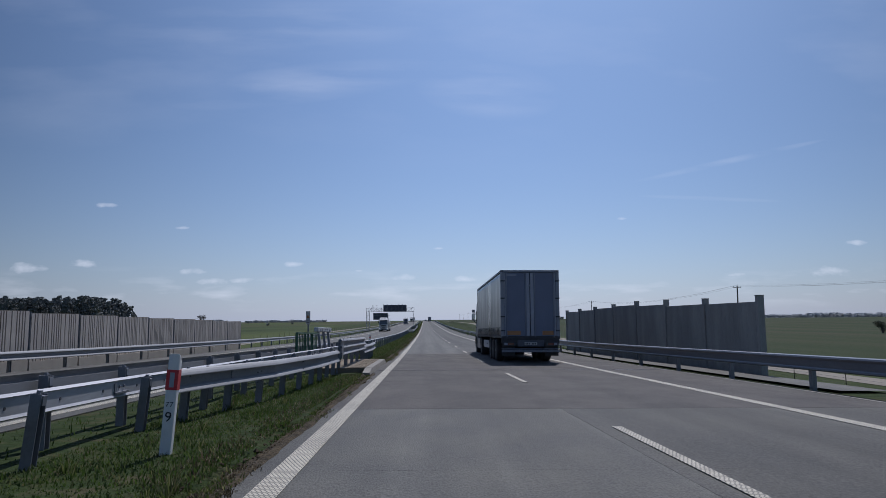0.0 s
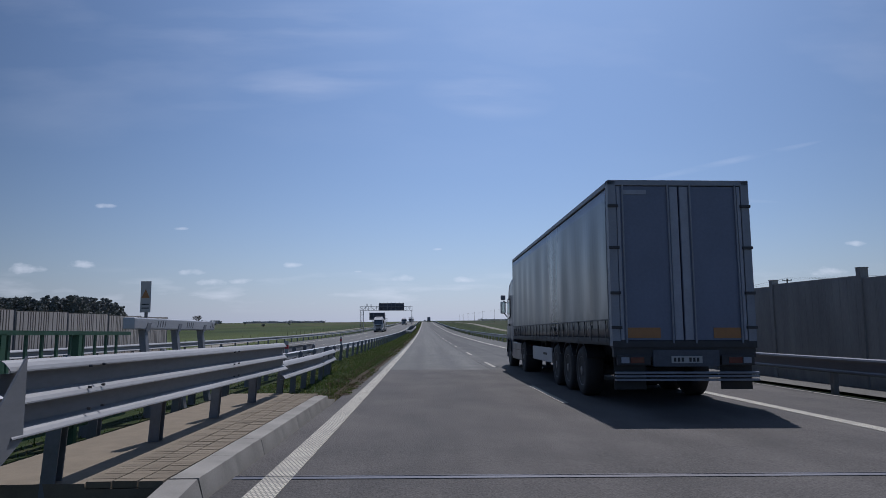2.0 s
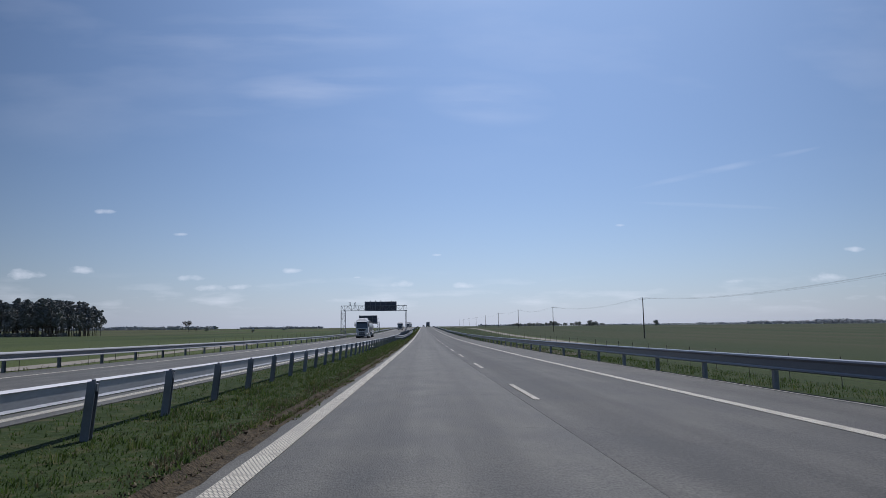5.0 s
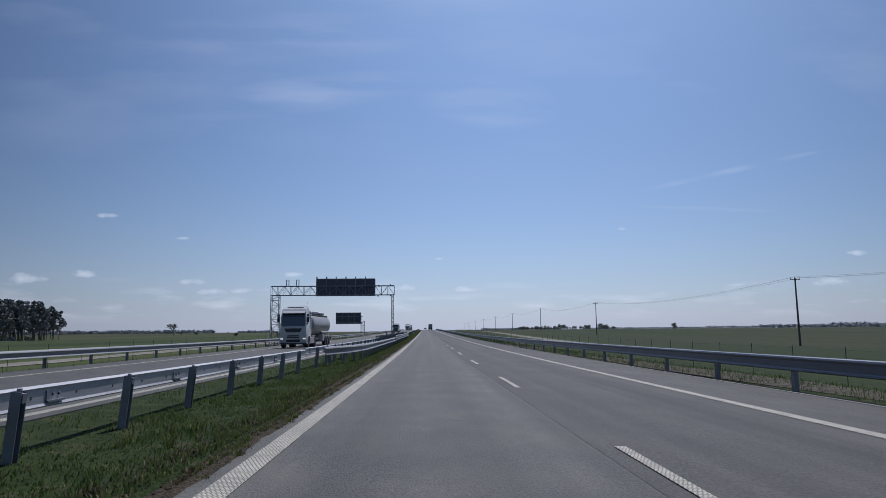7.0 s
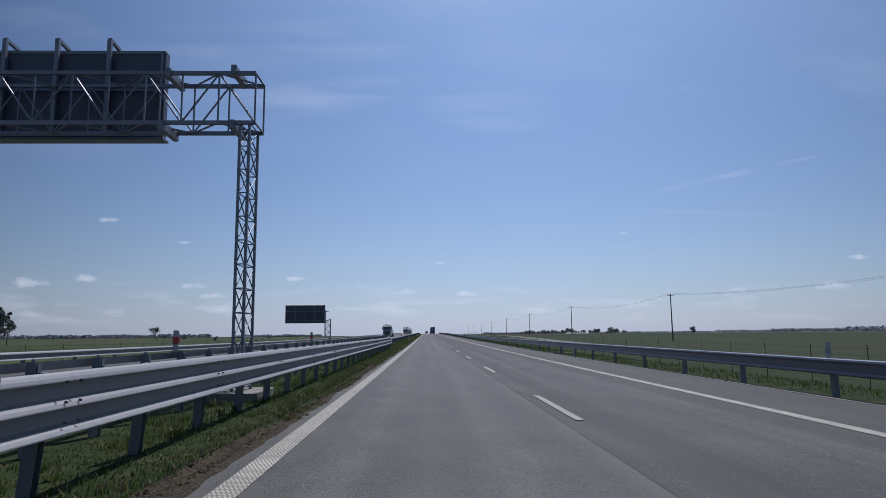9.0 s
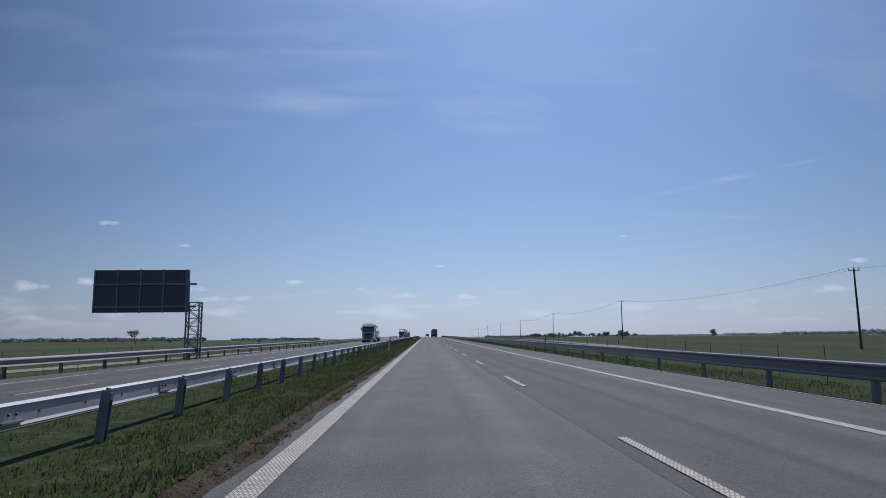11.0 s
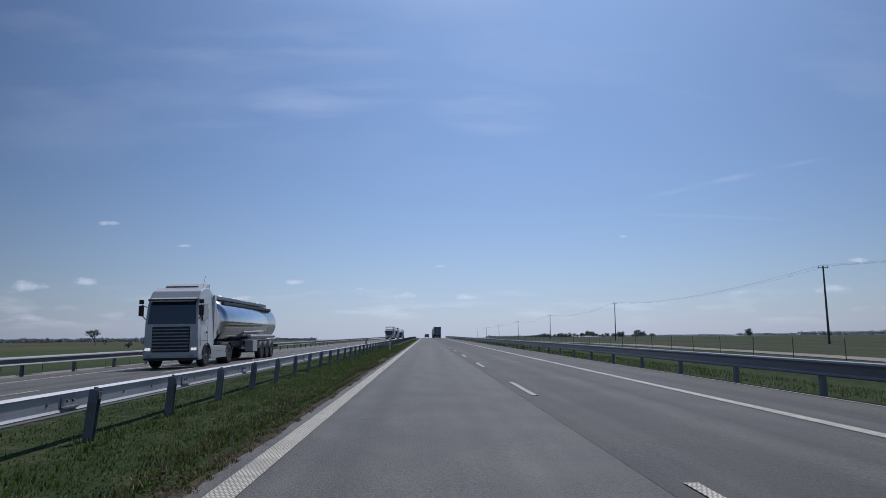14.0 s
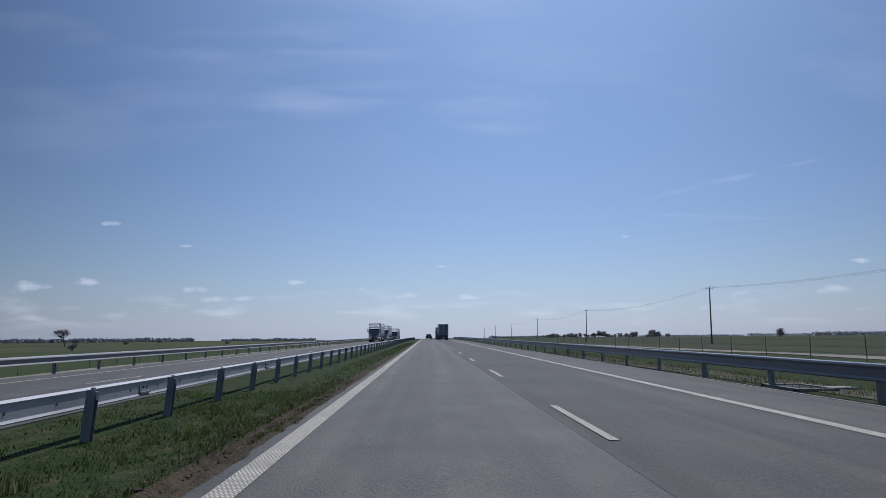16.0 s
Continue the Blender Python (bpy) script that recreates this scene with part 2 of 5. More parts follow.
M_TANK2 = mat("tank_polished", (.62, .64, .66), .12, metal=1.0, vary=.06, scale=1.0, fine=12, bump=.01)
M_HEADLAMP = glow("headlamp", (1, .95, .85), .75)
M_WOOD_POLE = mat("weathered_pole", (.11, .09, .075), .9, vary=.25, scale=2, fine=40, bump=.3, stretch=(1, 1, .2))
M_WIRE = mat("wire", (.03, .03, .035), .6, scale=5, bump=0)
M_BARK = mat("bark", (.095, .082, .070), .95, vary=.3, scale=3, fine=30, bump=.4)
# distance haze put into the colour: paler and greyer than bare needles
M_PINE = mat("hazed_needles", (.115, .125, .125), .85, scale=.15, fine=2.0, bump=0, col2=(.17, .18, .165))
# paled copy of the leaves: its colour stands in for haze on far bushes
M_HAZED_LEAF = mat("hazed_leaves", (.18, .195, .175), .85, scale=.2, fine=2.0, bump=0, col2=(.24, .255, .22))
M_LEAF = mat("spring_leaves", (.034, .046, .022), .85, scale=.2, fine=2.0, bump=0, col2=(.062, .074, .036))
# skyline haze painted into the base colour, hence the pale blue-grey
M_HAZED_WOOD = mat("hazed_wood", (.31, .33, .345), .95, scale=.02, fine=.3, bump=0, col2=(.37, .385, .395))
M_GRAVEL = mat("gravel", (.088, .078, .060), .95, vary=.55, scale=2.5, fine=26, bump=1.0, grain=1.3, spec=.08, dist=.03, world=True)
M_SOIL = mat("sandy_soil", (.022, .018, .011), .97, scale=2.6, fine=28, bump=1.6, col2=(.085, .066, .042), world=True, dist=.018, grain=1.3, spec=.12)
M_CLOD = mat("soil_clods", (.083, .065, .043), .95, vary=.4, scale=9, fine=70, bump=.5, world=True, spec=.12)
M_TRACK = mat("track_gravel", (.213, .194, .162), .95, vary=.15, scale=.3, fine=20, bump=.3, spec=.12)


def line_paint():
    """Structured road marking: rows of raised cream drops with dark gaps."""
    ma = bpy.data.materials.new("line_paint")
    ma.use_nodes = True
    nt = ma.node_tree
    N, L = nt.nodes.new, nt.links.new
    b = nt.nodes["Principled BSDF"]
    geo, mp = N("ShaderNodeNewGeometry"), N("ShaderNodeMapping")
    L(geo.outputs["Position"], mp.inputs[0])
    mp.inputs["Scale"].default_value = (1, 1, 0)
    br, no = N("ShaderNodeTexBrick"), N("ShaderNodeTexNoise")
    L(mp.outputs[0], br.inputs["Vector"]), L(mp.outputs[0], no.inputs["Vector"])
    no.inputs["Scale"].default_value, no.inputs["Detail"].default_value = 1.7, 6
    br.inputs["Scale"].default_value = 1.0
    br.inputs["Brick Width"].default_value, br.inputs["Row Height"].default_value = .040, .050
    br.inputs["Mortar Size"].default_value, br.inputs["Mortar Smooth"].default_value = .007, .3
    br.inputs["Color1"].default_value, br.inputs["Color2"].default_value = (.490, .454, .356, 1), (.427, .395, .308, 1)
    br.inputs["Mortar"].default_value = (.126, .118, .103, 1)
    mx = N("ShaderNodeMix")
    mx.data_type, mx.blend_type = "RGBA", "MULTIPLY"
    mx.inputs[0].default_value = .5
    L(br.outputs[0], mx.inputs[6])
    rm = N("ShaderNodeMapRange")
    rm.inputs[1].default_value, rm.inputs[2].default_value, rm.inputs[3].default_value = .35, .6, .65
    L(no.outputs[0], rm.inputs[0]), L(rm.outputs[0], mx.inputs[7])
    L(mx.outputs[2], b.inputs["Base Color"])
    b.inputs["Roughness"].default_value = .7
    bp = N("ShaderNodeBump")
    bp.inputs["Strength"].default_value, bp.inputs["Distance"].default_value = .6, .004
    bp.invert = True
    L(br.outputs["Fac"], bp.inputs["Height"]), L(bp.outputs[0], b.inputs["Normal"])
    return ma


M_LINE = line_paint()


def ground_mat():
    """Grass verges, then fields in broad strips of young corn, meadow and plough."""
    ma = bpy.data.materials.new("meadow")
    ma.use_nodes = True
    nt = ma.node_tree
    N, L = nt.nodes.new, nt.links.new
    b = nt.nodes["Principled BSDF"]
    geo = N("ShaderNodeNewGeometry")

    def noise_at(scale, detail, stretch=(1, 1, 1)):
        mp, n = N("ShaderNodeMapping"), N("ShaderNodeTexNoise")
        mp.inputs["Scale"].default_value = stretch
        L(geo.outputs["Position"], mp.inputs[0]), L(mp.outputs[0], n.inputs["Vector"])
        n.inputs["Scale"].default_value, n.inputs["Detail"].default_value = scale, detail
        return n.outputs[0]

    def ramp(fac, stops):
        r = N("ShaderNodeValToRGB")
        L(fac, r.inputs[0])
        for i, (p, c) in enumerate(stops):
            e = r.color_ramp.elements[i] if i < 2 else r.color_ramp.elements.new(p)
            e.position, e.color = p, (*c, 1)
        return r.outputs[0]

    def mixc(f, a, c, blend="MIX"):
        mx = N("ShaderNodeMix")
        mx.data_type, mx.blend_type = "RGBA", blend
        if isinstance(f, float):
            mx.inputs[0].default_value = f
        else:
            L(f, mx.inputs[0])
        L(a, mx.inputs[6]), L(c, mx.inputs[7])
        return mx.outputs[2]

    verge = ramp(noise_at(2.6, 10), [(.30, (.017, .028, .008)), (.72, (.059, .055, .028)), (.52, (.027, .042, .012))])
    vo, mp = N("ShaderNodeTexVoronoi"), N("ShaderNodeMapping")
    mp.inputs["Scale"].default_value, mp.inputs["Rotation"].default_value = (.0042, .0016, 0), (0, 0, .18)
    L(geo.outputs["Position"], mp.inputs[0]), L(mp.outputs[0], vo.inputs["Vector"])
    vo.inputs["Scale"].default_value = 1.0
    sep = N("ShaderNodeSeparateColor")
    L(vo.outputs["Color"], sep.inputs[0])
    strips = ramp(sep.outputs[0], [(0, (.049, .076, .024)), (1, (.063, .055, .038)), (.3, (.041, .060, .022)), (.5, (.057, .055, .032)), (.72, (.055, .077, .027))])
    tone = ramp(noise_at(.03, 7, (1, .12, 1)), [(.3, (.60, .62, .66)), (.7, (1.35, 1.22, 1.1))])
    fields = mixc(1.0, strips, tone, "MULTIPLY")
    sx, ab, mr = N("ShaderNodeSeparateXYZ"), N("ShaderNodeMath"), N("ShaderNodeMapRange")
    L(geo.outputs["Position"], sx.inputs[0]), L(sx.outputs[0], ab.inputs[0])
    ab.operation = "ABSOLUTE"
    L(ab.outputs[0], mr.inputs[0])
    mr.inputs[1].default_value, mr.inputs[2].default_value = 24, 34
    rgt = N("ShaderNodeMapRange")
    L(sx.outputs[0], rgt.inputs[0])
    rgt.inputs[1].default_value, rgt.inputs[2].default_value = 33, 37
    crop = ramp(noise_at(.05, 8, (1, .06, 1)), [(.35, (.026, .040, .016)), (.65, (.050, .050, .028)), (.5, (.036, .046, .020))])
    tilled = N("ShaderNodeMix")
    tilled.data_type = "RGBA"
    L(rgt.outputs[0], tilled.inputs[0]), L(fields, tilled.inputs[6]), L(crop, tilled.inputs[7])
    L(mixc(mr.outputs[0], verge, tilled.outputs[2]), b.inputs["Base Color"])
    b.inputs["Roughness"].default_value, b.inputs["Specular IOR Level"].default_value = .95, .1
    bp = N("ShaderNodeBump")
    bp.inputs["Strength"].default_value, bp.inputs["Distance"].default_value = .8, .06
    L(noise_at(9, 6), bp.inputs["Height"]), L(bp.outputs[0], b.inputs["Normal"])
    return ma


M_GROUND = ground_mat()


# ------------------------------------------------------------------ helpers for meshes
def link(name, bm, material, smooth=False):
    me = bpy.data.meshes.new(name)
    bmesh.ops.recalc_face_normals(bm, faces=bm.faces[:])
    bm.to_mesh(me)
    bm.free()
    me.materials.append(material)
    if smooth:
        me.shade_smooth()
    return new(name, me)


def part(name, bm, material, parent, label="", smooth=False):
    ob = link(name, bm, material, smooth)
    ob.parent = parent
    if label:
        ob["label"] = label
    return ob


def share(name, mesh, parent, m):
    ob = new(name, mesh)
    ob.parent = parent
    ob.matrix_basis = m
    return ob


def thing(name, m, label, category, group="", kind=""):
    ob = new(name)
    ob.empty_display_size = .2
    ob.matrix_basis = m
    return tagged(ob, label, category, group, kind)


def box(bm, x0, x1, y0, y1, z0, z1, bevel=0.0, m=None):
    vs = [bm.verts.new((x, y, z)) for x in (x0, x1) for y in (y0, y1) for z in (z0, z1)]
    fs = [bm.faces.new([vs[i] for i in q]) for q in ((0, 1, 3, 2), (4, 6, 7, 5), (0, 4, 5, 1), (2, 3, 7, 6), (0, 2, 6, 4), (1, 5, 7, 3))]
    if bevel:
        es = list({e for f in fs for e in f.edges})
        r = bmesh.ops.bevel(bm, geom=es, offset=bevel, segments=2, profile=.6, affect="EDGES")
        vs = list({v for f in r["faces"] for v in f.verts})
    if m is not None:
        bmesh.ops.transform(bm, matrix=m, verts=[v for v in vs if v.is_valid])
    return bm


def boxes(*rows, bevel=0.0):
    bm = bmesh.new()
    for r in rows:
        box(bm, *r, bevel=bevel)
    return bm


def prism(bm, pts, x0, x1, bevel=0.0):
    """A side outline in (y, z), given a width across x."""
    a = [bm.verts.new((x0, y, z)) for y, z in pts]
    b = [bm.verts.new((x1, y, z)) for y, z in pts]
    fs = [bm.faces.new(a), bm.faces.new(b[::-1])]
    n = len(pts)
    for i in range(n):
        fs.append(bm.faces.new((a[i], b[i], b[(i + 1) % n], a[(i + 1) % n])))
    if bevel:
        es = list({e for f in fs for e in f.edges})
        bmesh.ops.bevel(bm, geom=es, offset=bevel, segments=3, profile=.5, affect="EDGES")
    return bm


def rod(bm, p, q, r, seg=6, r2=None):
    p, q = Vector(p), Vector(q)
    d = q - p
    if d.length < 1e-6:
        return bm
    t = d.to_track_quat("Z", "Y").to_matrix()
    rings = []
    for c, rad in ((p, r), (q, r if r2 is None else r2)):
        rings.append([bm.verts.new(c + t @ Vector((rad * math.cos(k * math.tau / seg), rad * math.sin(k * math.tau / seg), 0))) for k in range(seg)])
    for k in range(seg):
        bm.faces.new((rings[0][k], rings[0][(k + 1) % seg], rings[1][(k + 1) % seg], rings[1][k]))
    bm.faces.new(rings[0][::-1]), bm.faces.new(rings[1])
    return bm


def bar(bm, p, q, w, h):
    """A square bar from p to q."""
    p, q = Vector(p), Vector(q)
    t = (q - p).to_track_quat("Y", "Z").to_matrix().to_4x4()
    return box(bm, -w / 2, w / 2, 0, (q - p).length, -h / 2, h / 2, m=Matrix.Translation(p) @ t)


def lathe(bm, prof, seg=24, axis="x", c=(0, 0, 0)):
    """prof: (radius, along the axis)."""
    rings = []
    for r, a in prof:
        ring = []
        for k in range(seg):
            u, v = r * math.cos(k * math.tau / seg), r * math.sin(k * math.tau / seg)
            p = (a, u, v) if axis == "x" else (u, a, v)
            ring.append(bm.verts.new((p[0] + c[0], p[1] + c[1], p[2] + c[2])))
        rings.append(ring)
    for i in range(len(rings) - 1):
        for k in range(seg):
            bm.faces.new((rings[i][k], rings[i][(k + 1) % seg], rings[i + 1][(k + 1) % seg], rings[i + 1][k]))
    bm.faces.new(rings[0][::-1]), bm.faces.new(rings[-1])
    return bm


def arch(bm, x0, x1, cy, cz, ry, rz, a0, a1, t=.03, n=12):
    """A curved sheet over a wheel."""
    rows = []
    for a in np.linspace(a0, a1, n):
        c, s = math.cos(a), math.sin(a)
        rows.append([bm.verts.new((x, cy + (ry + k) * c, cz + (rz + k) * s)) for x, k in ((x0, 0), (x1, 0), (x1, t), (x0, t))])
    for p, q in zip(rows, rows[1:]):
        for k in range(4):
            bm.faces.new((p[k], p[(k + 1) % 4], q[(k + 1) % 4], q[k]))
    bm.faces.new(rows[0]), bm.faces.new(rows[-1][::-1])
    return bm


def sweep(bm, prof, path, closed=True):
    """A section of (across, up) drawn along a path that runs along y."""
    rings = [[bm.verts.new((x + dx, y, z + dz)) for dx, dz in prof] for x, y, z in path]
    n = len(prof)
    for i in range(len(rings) - 1):
        for k in range(n if closed else n - 1):
            bm.faces.new((rings[i][k], rings[i][(k + 1) % n], rings[i + 1][(k + 1) % n], rings[i + 1][k]))
    if closed:
        bm.faces.new(rings[0]), bm.faces.new(rings[-1][::-1])
    return bm


def steps(a, b, d):
    n = max(1, round((b - a) / d))
    return [a + (b - a) * i / n for i in range(n + 1)]


def strip(name, x0, x1, y0, y1, up, material, thick=.05, d=5.0, parent=None):
    """A band of surface that follows the road."""
    bm = bmesh.new()
    rows = []
    for y in steps(y0, y1, d):
        rows.append([bm.verts.new((x, y, zs(x, y) + up - t)) for x, t in ((x0, 0), (x1, 0), (x1, thick), (x0, thick))])
    for a, b in zip(rows, rows[1:]):
        for k in range(4):
            bm.faces.new((a[k], a[(k + 1) % 4], b[(k + 1) % 4], b[k]))
    bm.faces.new(rows[0]), bm.faces.new(rows[-1])
    ob = link(name, bm, material)
    ob.parent = parent
    return ob


# ------------------------------------------------------------------ ground
PLAIN = -1.3
SHELF = (-17.8, 10.8)


def ground_z(x, y):
    if SHELF[0] <= x <= SHELF[1]:
        out = 0
    else:
        out = SHELF[0] - x if x < SHELF[0] else x - SHELF[1]
    xx = min(max(x, SHELF[0]), SHELF[1])
    top = zs(xx, y) - .10
    if -6.3 < x < -5.2:
        top += .08
    elif -5.3 < x < -2.3:
        top += .045 - .02 * math.cos((x + 4) * 2)
    elif x > 8.3 and x < 10.8:
        top += .05
    wob = .05 * noise.noise((x * .3, y * .1, 3)) if (x < -16.8 or x > 8.5) else 0
    far = PLAIN + .35 * noise.noise((x * .01, y * .006, 1.5)) + (0 if abs(x) < 300 else .8 * noise.noise((x * .002, y * .0012, 9.5)))
    if x > 12:
        k = min(1, max(0, (y - 240) / 250))
        far += 2.0 * k * k * (3 - 2 * k) * min(1, (x - 12) / 11)
    if x < -60:
        k, q = min(1, (-x - 60) / 240), min(1, max(0, (y - 300) / 300))
        far -= 3.0 * k * q
    return max(top - out * .45, far) + wob


def make_ground():
    xs = [-4600, -2800, -1600, -900, -600, -420, -300, -210, -150, -110, -85, -66, -52, -42, -35, -30, -27, -25, -23, -21.5, -20, -19, -18, -17.2, -16.6, -15,
          -10, -6.6, -6.0, -5.5, -5, -4.5, -4, -3.5, -3, -2.6, -2.3, -1.9, 0, 4, 7.9, 8.3, 8.8, 9.4, 10.2, 11, 12, 13.5, 15, 17, 19, 21.5, 24, 28, 34, 42, 55, 75, 100,
          140, 200, 300, 450, 700, 1100, 1800, 2900, 4600]
    ys = [-900, -500, -300, -200, -150, -110] + list(range(-90, 760, 5)) + [770, 790, 820, 860, 910, 980, 1060, 1150, 1260, 1400, 1600, 1900, 2300, 2900, 3700, 4700]
    bm = bmesh.new()
    g = [[bm.verts.new((x, y, ground_z(x, y))) for x in xs] for y in ys]
    for a, b in zip(g, g[1:]):
        for i in range(len(xs) - 1):
            bm.faces.new((a[i], a[i + 1], b[i + 1], b[i]))
    tagged(link("ground", bm, M_GROUND, True), "green fields and grassy verges under spring sun", "ground", kind="structure")


make_ground()

# ------------------------------------------------------------------ carriageways
Y0, Y1 = -120, 2300
EDGE_L, DASH, EDGE_R = -1.61, 2.26, 5.76
road = thing("road", Matrix(), "grey motorway carriageway of asphalt and concrete slabs", "road", kind="structure")
strip("road_bed", -2.0, 8.1, -9.1, 469.4, -.03, M_BASE, .08, parent=road)
strip("far_lane", -2.0, 1.962, 469.4, Y1, -.002, M_CONCRETE, .06, d=5, parent=road)
strip("far_lane", 1.967, 8.1, 469.4, Y1, -.002, M_SLOW, .06, d=5, parent=road)
strip("near_lane", -2.0, 1.962, Y0, -9.1, -.002, M_CONCRETE, .06, parent=road)
strip("near_lane", 1.967, 8.1, Y0, -9.1, -.002, M_SLOW, .06, parent=road)
strip("asphalt_lane", -2.0, 8.1, 10.9, 39.4, 0, M_ASPHALT, .04, parent=road)
other = thing("opposite_road", Matrix(), "grey concrete carriageway of the opposite direction", "road", kind="structure")
strip("lane", -16.1, -6.0, Y0, Y1, 0, M_CONCRETE, .06, d=10, parent=other)


def edge_line(name, x, w, y0, y1, label):
    ob = strip(name, x - w / 2, x + w / 2, y0, y1, .006, M_LINE, .005)
    tagged(ob, label, "road marking", "edge lines", "structure")


edge_line("edge_line", EDGE_L, .25, Y0, 1500, "cream dotted edge line on the concrete road")
edge_line("edge_line", EDGE_R, .24, Y0, 1500, "cream dotted edge line beside the hard shoulder")
edge_line("edge_line", -6.45, .24, Y0, 1500, "cream edge line beside the grassy median")
edge_line("edge_line", -13.9, .24, Y0, 1500, "cream edge line of the opposite hard shoulder")


def make_dashes():
    for x, k0, k1 in ((DASH, -20, 62), (-10.15, -20, 62)):
        bm = boxes((-.065, .065, -1.95, 1.95, -.002, .004))
        me = link("lane_dash", bm, M_LINE)
        for k in range(k0, k1):
            y = 166.1 + 12 * k
            if x > 0 and y < 64:
                y -= 3.4
            m = pose(x, y, zs(x, y) + .006, slope(y), math.degrees(math.atan(.008)) * (1 if x > -3 else -1), 0)
            ob = me if k == k0 else new("lane_dash", me.data)
            ob.matrix_basis = m
            tagged(ob, "short cream lane dash on grey concrete", "road marking", "lane dashes", "structure")


make_dashes()


# ------------------------------------------------------------------ guard rails
def wave(n, h, deep=.085, r=.078, t=.006):
    """The section of a rolled rail with n rounded ridges r high, flat webs between, facing +x."""
    v = (h - n * r) / max(1, n - 1)
    p = []
    for i in range(n):
        z = i * (r + v)
        p += [(deep * (1 - .17 * i) * k, z + r * f) for k, f in ((.05, 0), (.92, .02), (1, .10), (.97, .22), (.76, .50), (.42, .80), (.05, 1))]
    return p + [(x - t, z) for x, z in reversed(p)]


def post_mesh(top, low=-.35, w=.055, d=.06):
    bm = bmesh.new()
    prof = [(-w, -d), (w, -d), (w, -d + .012), (-w + .012, -d + .012), (-w + .012, d - .012), (w, d - .012), (w, d), (-w, d)]
    lo = [bm.verts.new((x, y, low)) for x, y in prof]
    hi = [bm.verts.new((x, y, top)) for x, y in prof]
    n = len(prof)
    for k in range(n):
        bm.faces.new((lo[k], lo[(k + 1) % n], hi[(k + 1) % n], hi[k]))
    bm.faces.new(hi), bm.faces.new(lo[::-1])
    # bracket and cap bolt on the head
    box(bm, -w - .01, w + .01, -.035, .035, top - .12, top - .02)
    box(bm, -.02, .02, -.02, .02, top, top + .03)
    return bm


def guard_rail(x, face, y0, y1, beam, low, post_x, post_top, gap, label, taper=(0, 0), posts=True, phase=0.0, bolts=0.0, d=4.0, metal=M_ZINC_RAIL, lean=0.0):
    """A run of rail: one beam, and a post every gap metres. face: 1 if the ridges face +x."""
    run = thing("guard_rail", Matrix.Translation((x, y0, zs(x, y0))), label, "guard rail", "guard rails")
    base = Vector((x, y0, zs(x, y0)))
    path = []
    for y in steps(y0, y1, d):
        xx = 0.0
        if taper[0] and y < y0 + 8:
            xx += taper[0] * (1 - (y - y0) / 8) ** 2
        if taper[1] and y > y1 - 8:
            xx += taper[1] * (1 - (y1 - y) / 8) ** 2
        path.append((xx, y - base.y, zs(x, y) + low - base.z))
    part("beam", sweep(bmesh.new(), [(dx * face, dz) for dx, dz in beam], path), metal, run)
    if posts:
        me = None
        y = y0 + gap / 2 + phase
        while y < y1:
            xx = 0.0
            if taper[0] and y < y0 + 8:
                xx += taper[0] * (1 - (y - y0) / 8) ** 2
            if taper[1] and y > y1 - 8:
                xx += taper[1] * (1 - (y1 - y) / 8) ** 2
            m = pose(post_x - x + xx, y - base.y, zs(x, y) - base.z, random.uniform(-1, 1), random.uniform(-.8, .8) + lean, random.uniform(-3, 3))
            if me is None:
                first = part("post", post_mesh(post_top), M_ZINC_POST, run)
                first.matrix_basis = m
                me = first.data
            else:
                share("post", me, run, m)
            y += gap
    if bolts:
        h = max(z for _, z in beam)
        bm = bmesh.new()
        y = y0 + 1.0
        while y < y1 - 1:
            for oz in (.10, .26) if h < .4 else (.10, .27, .44):
                for oy in (0, .22):
                    zz = zs(x, y) + low - base.z + oz * .98
                    rod(bm, (.07 * face, y + oy - base.y, zz), (.094 * face, y + oy - base.y, zz), .011, 6)
            y += bolts
        tagged(part("bolts", bm, M_BOLT, run), kind="stuff")
    return run


W2, W3 = wave(2, .31, .085, .09), wave(3, .51, .105, .085)
SLAB = [(.0, 0), (.05, .008), (.075, .03), (.07, .06), (.05, .085), (.048, .24), (.07, .27), (.085, .295), (.07, .33), (.0, .345), (-.03, .345), (-.03, .337), (-.004, .335), (-.008, .01)]
CAP = [(-.04, 0), (.05, .005), (.06, .05), (.04, .10), (-.04, .105)]
LIP = wave(2, .345, .115, .105)
BACK = [(-.03, 0), (.05, 0), (.06, .02), (-.015, .03), (-.015, .195), (.06, .203), (.072, .213), (.040, .246), (-.002, .264), (-.055, .236), (-.036, .222), (-.036, .125), (-.036, .048), (-.060, .018)]


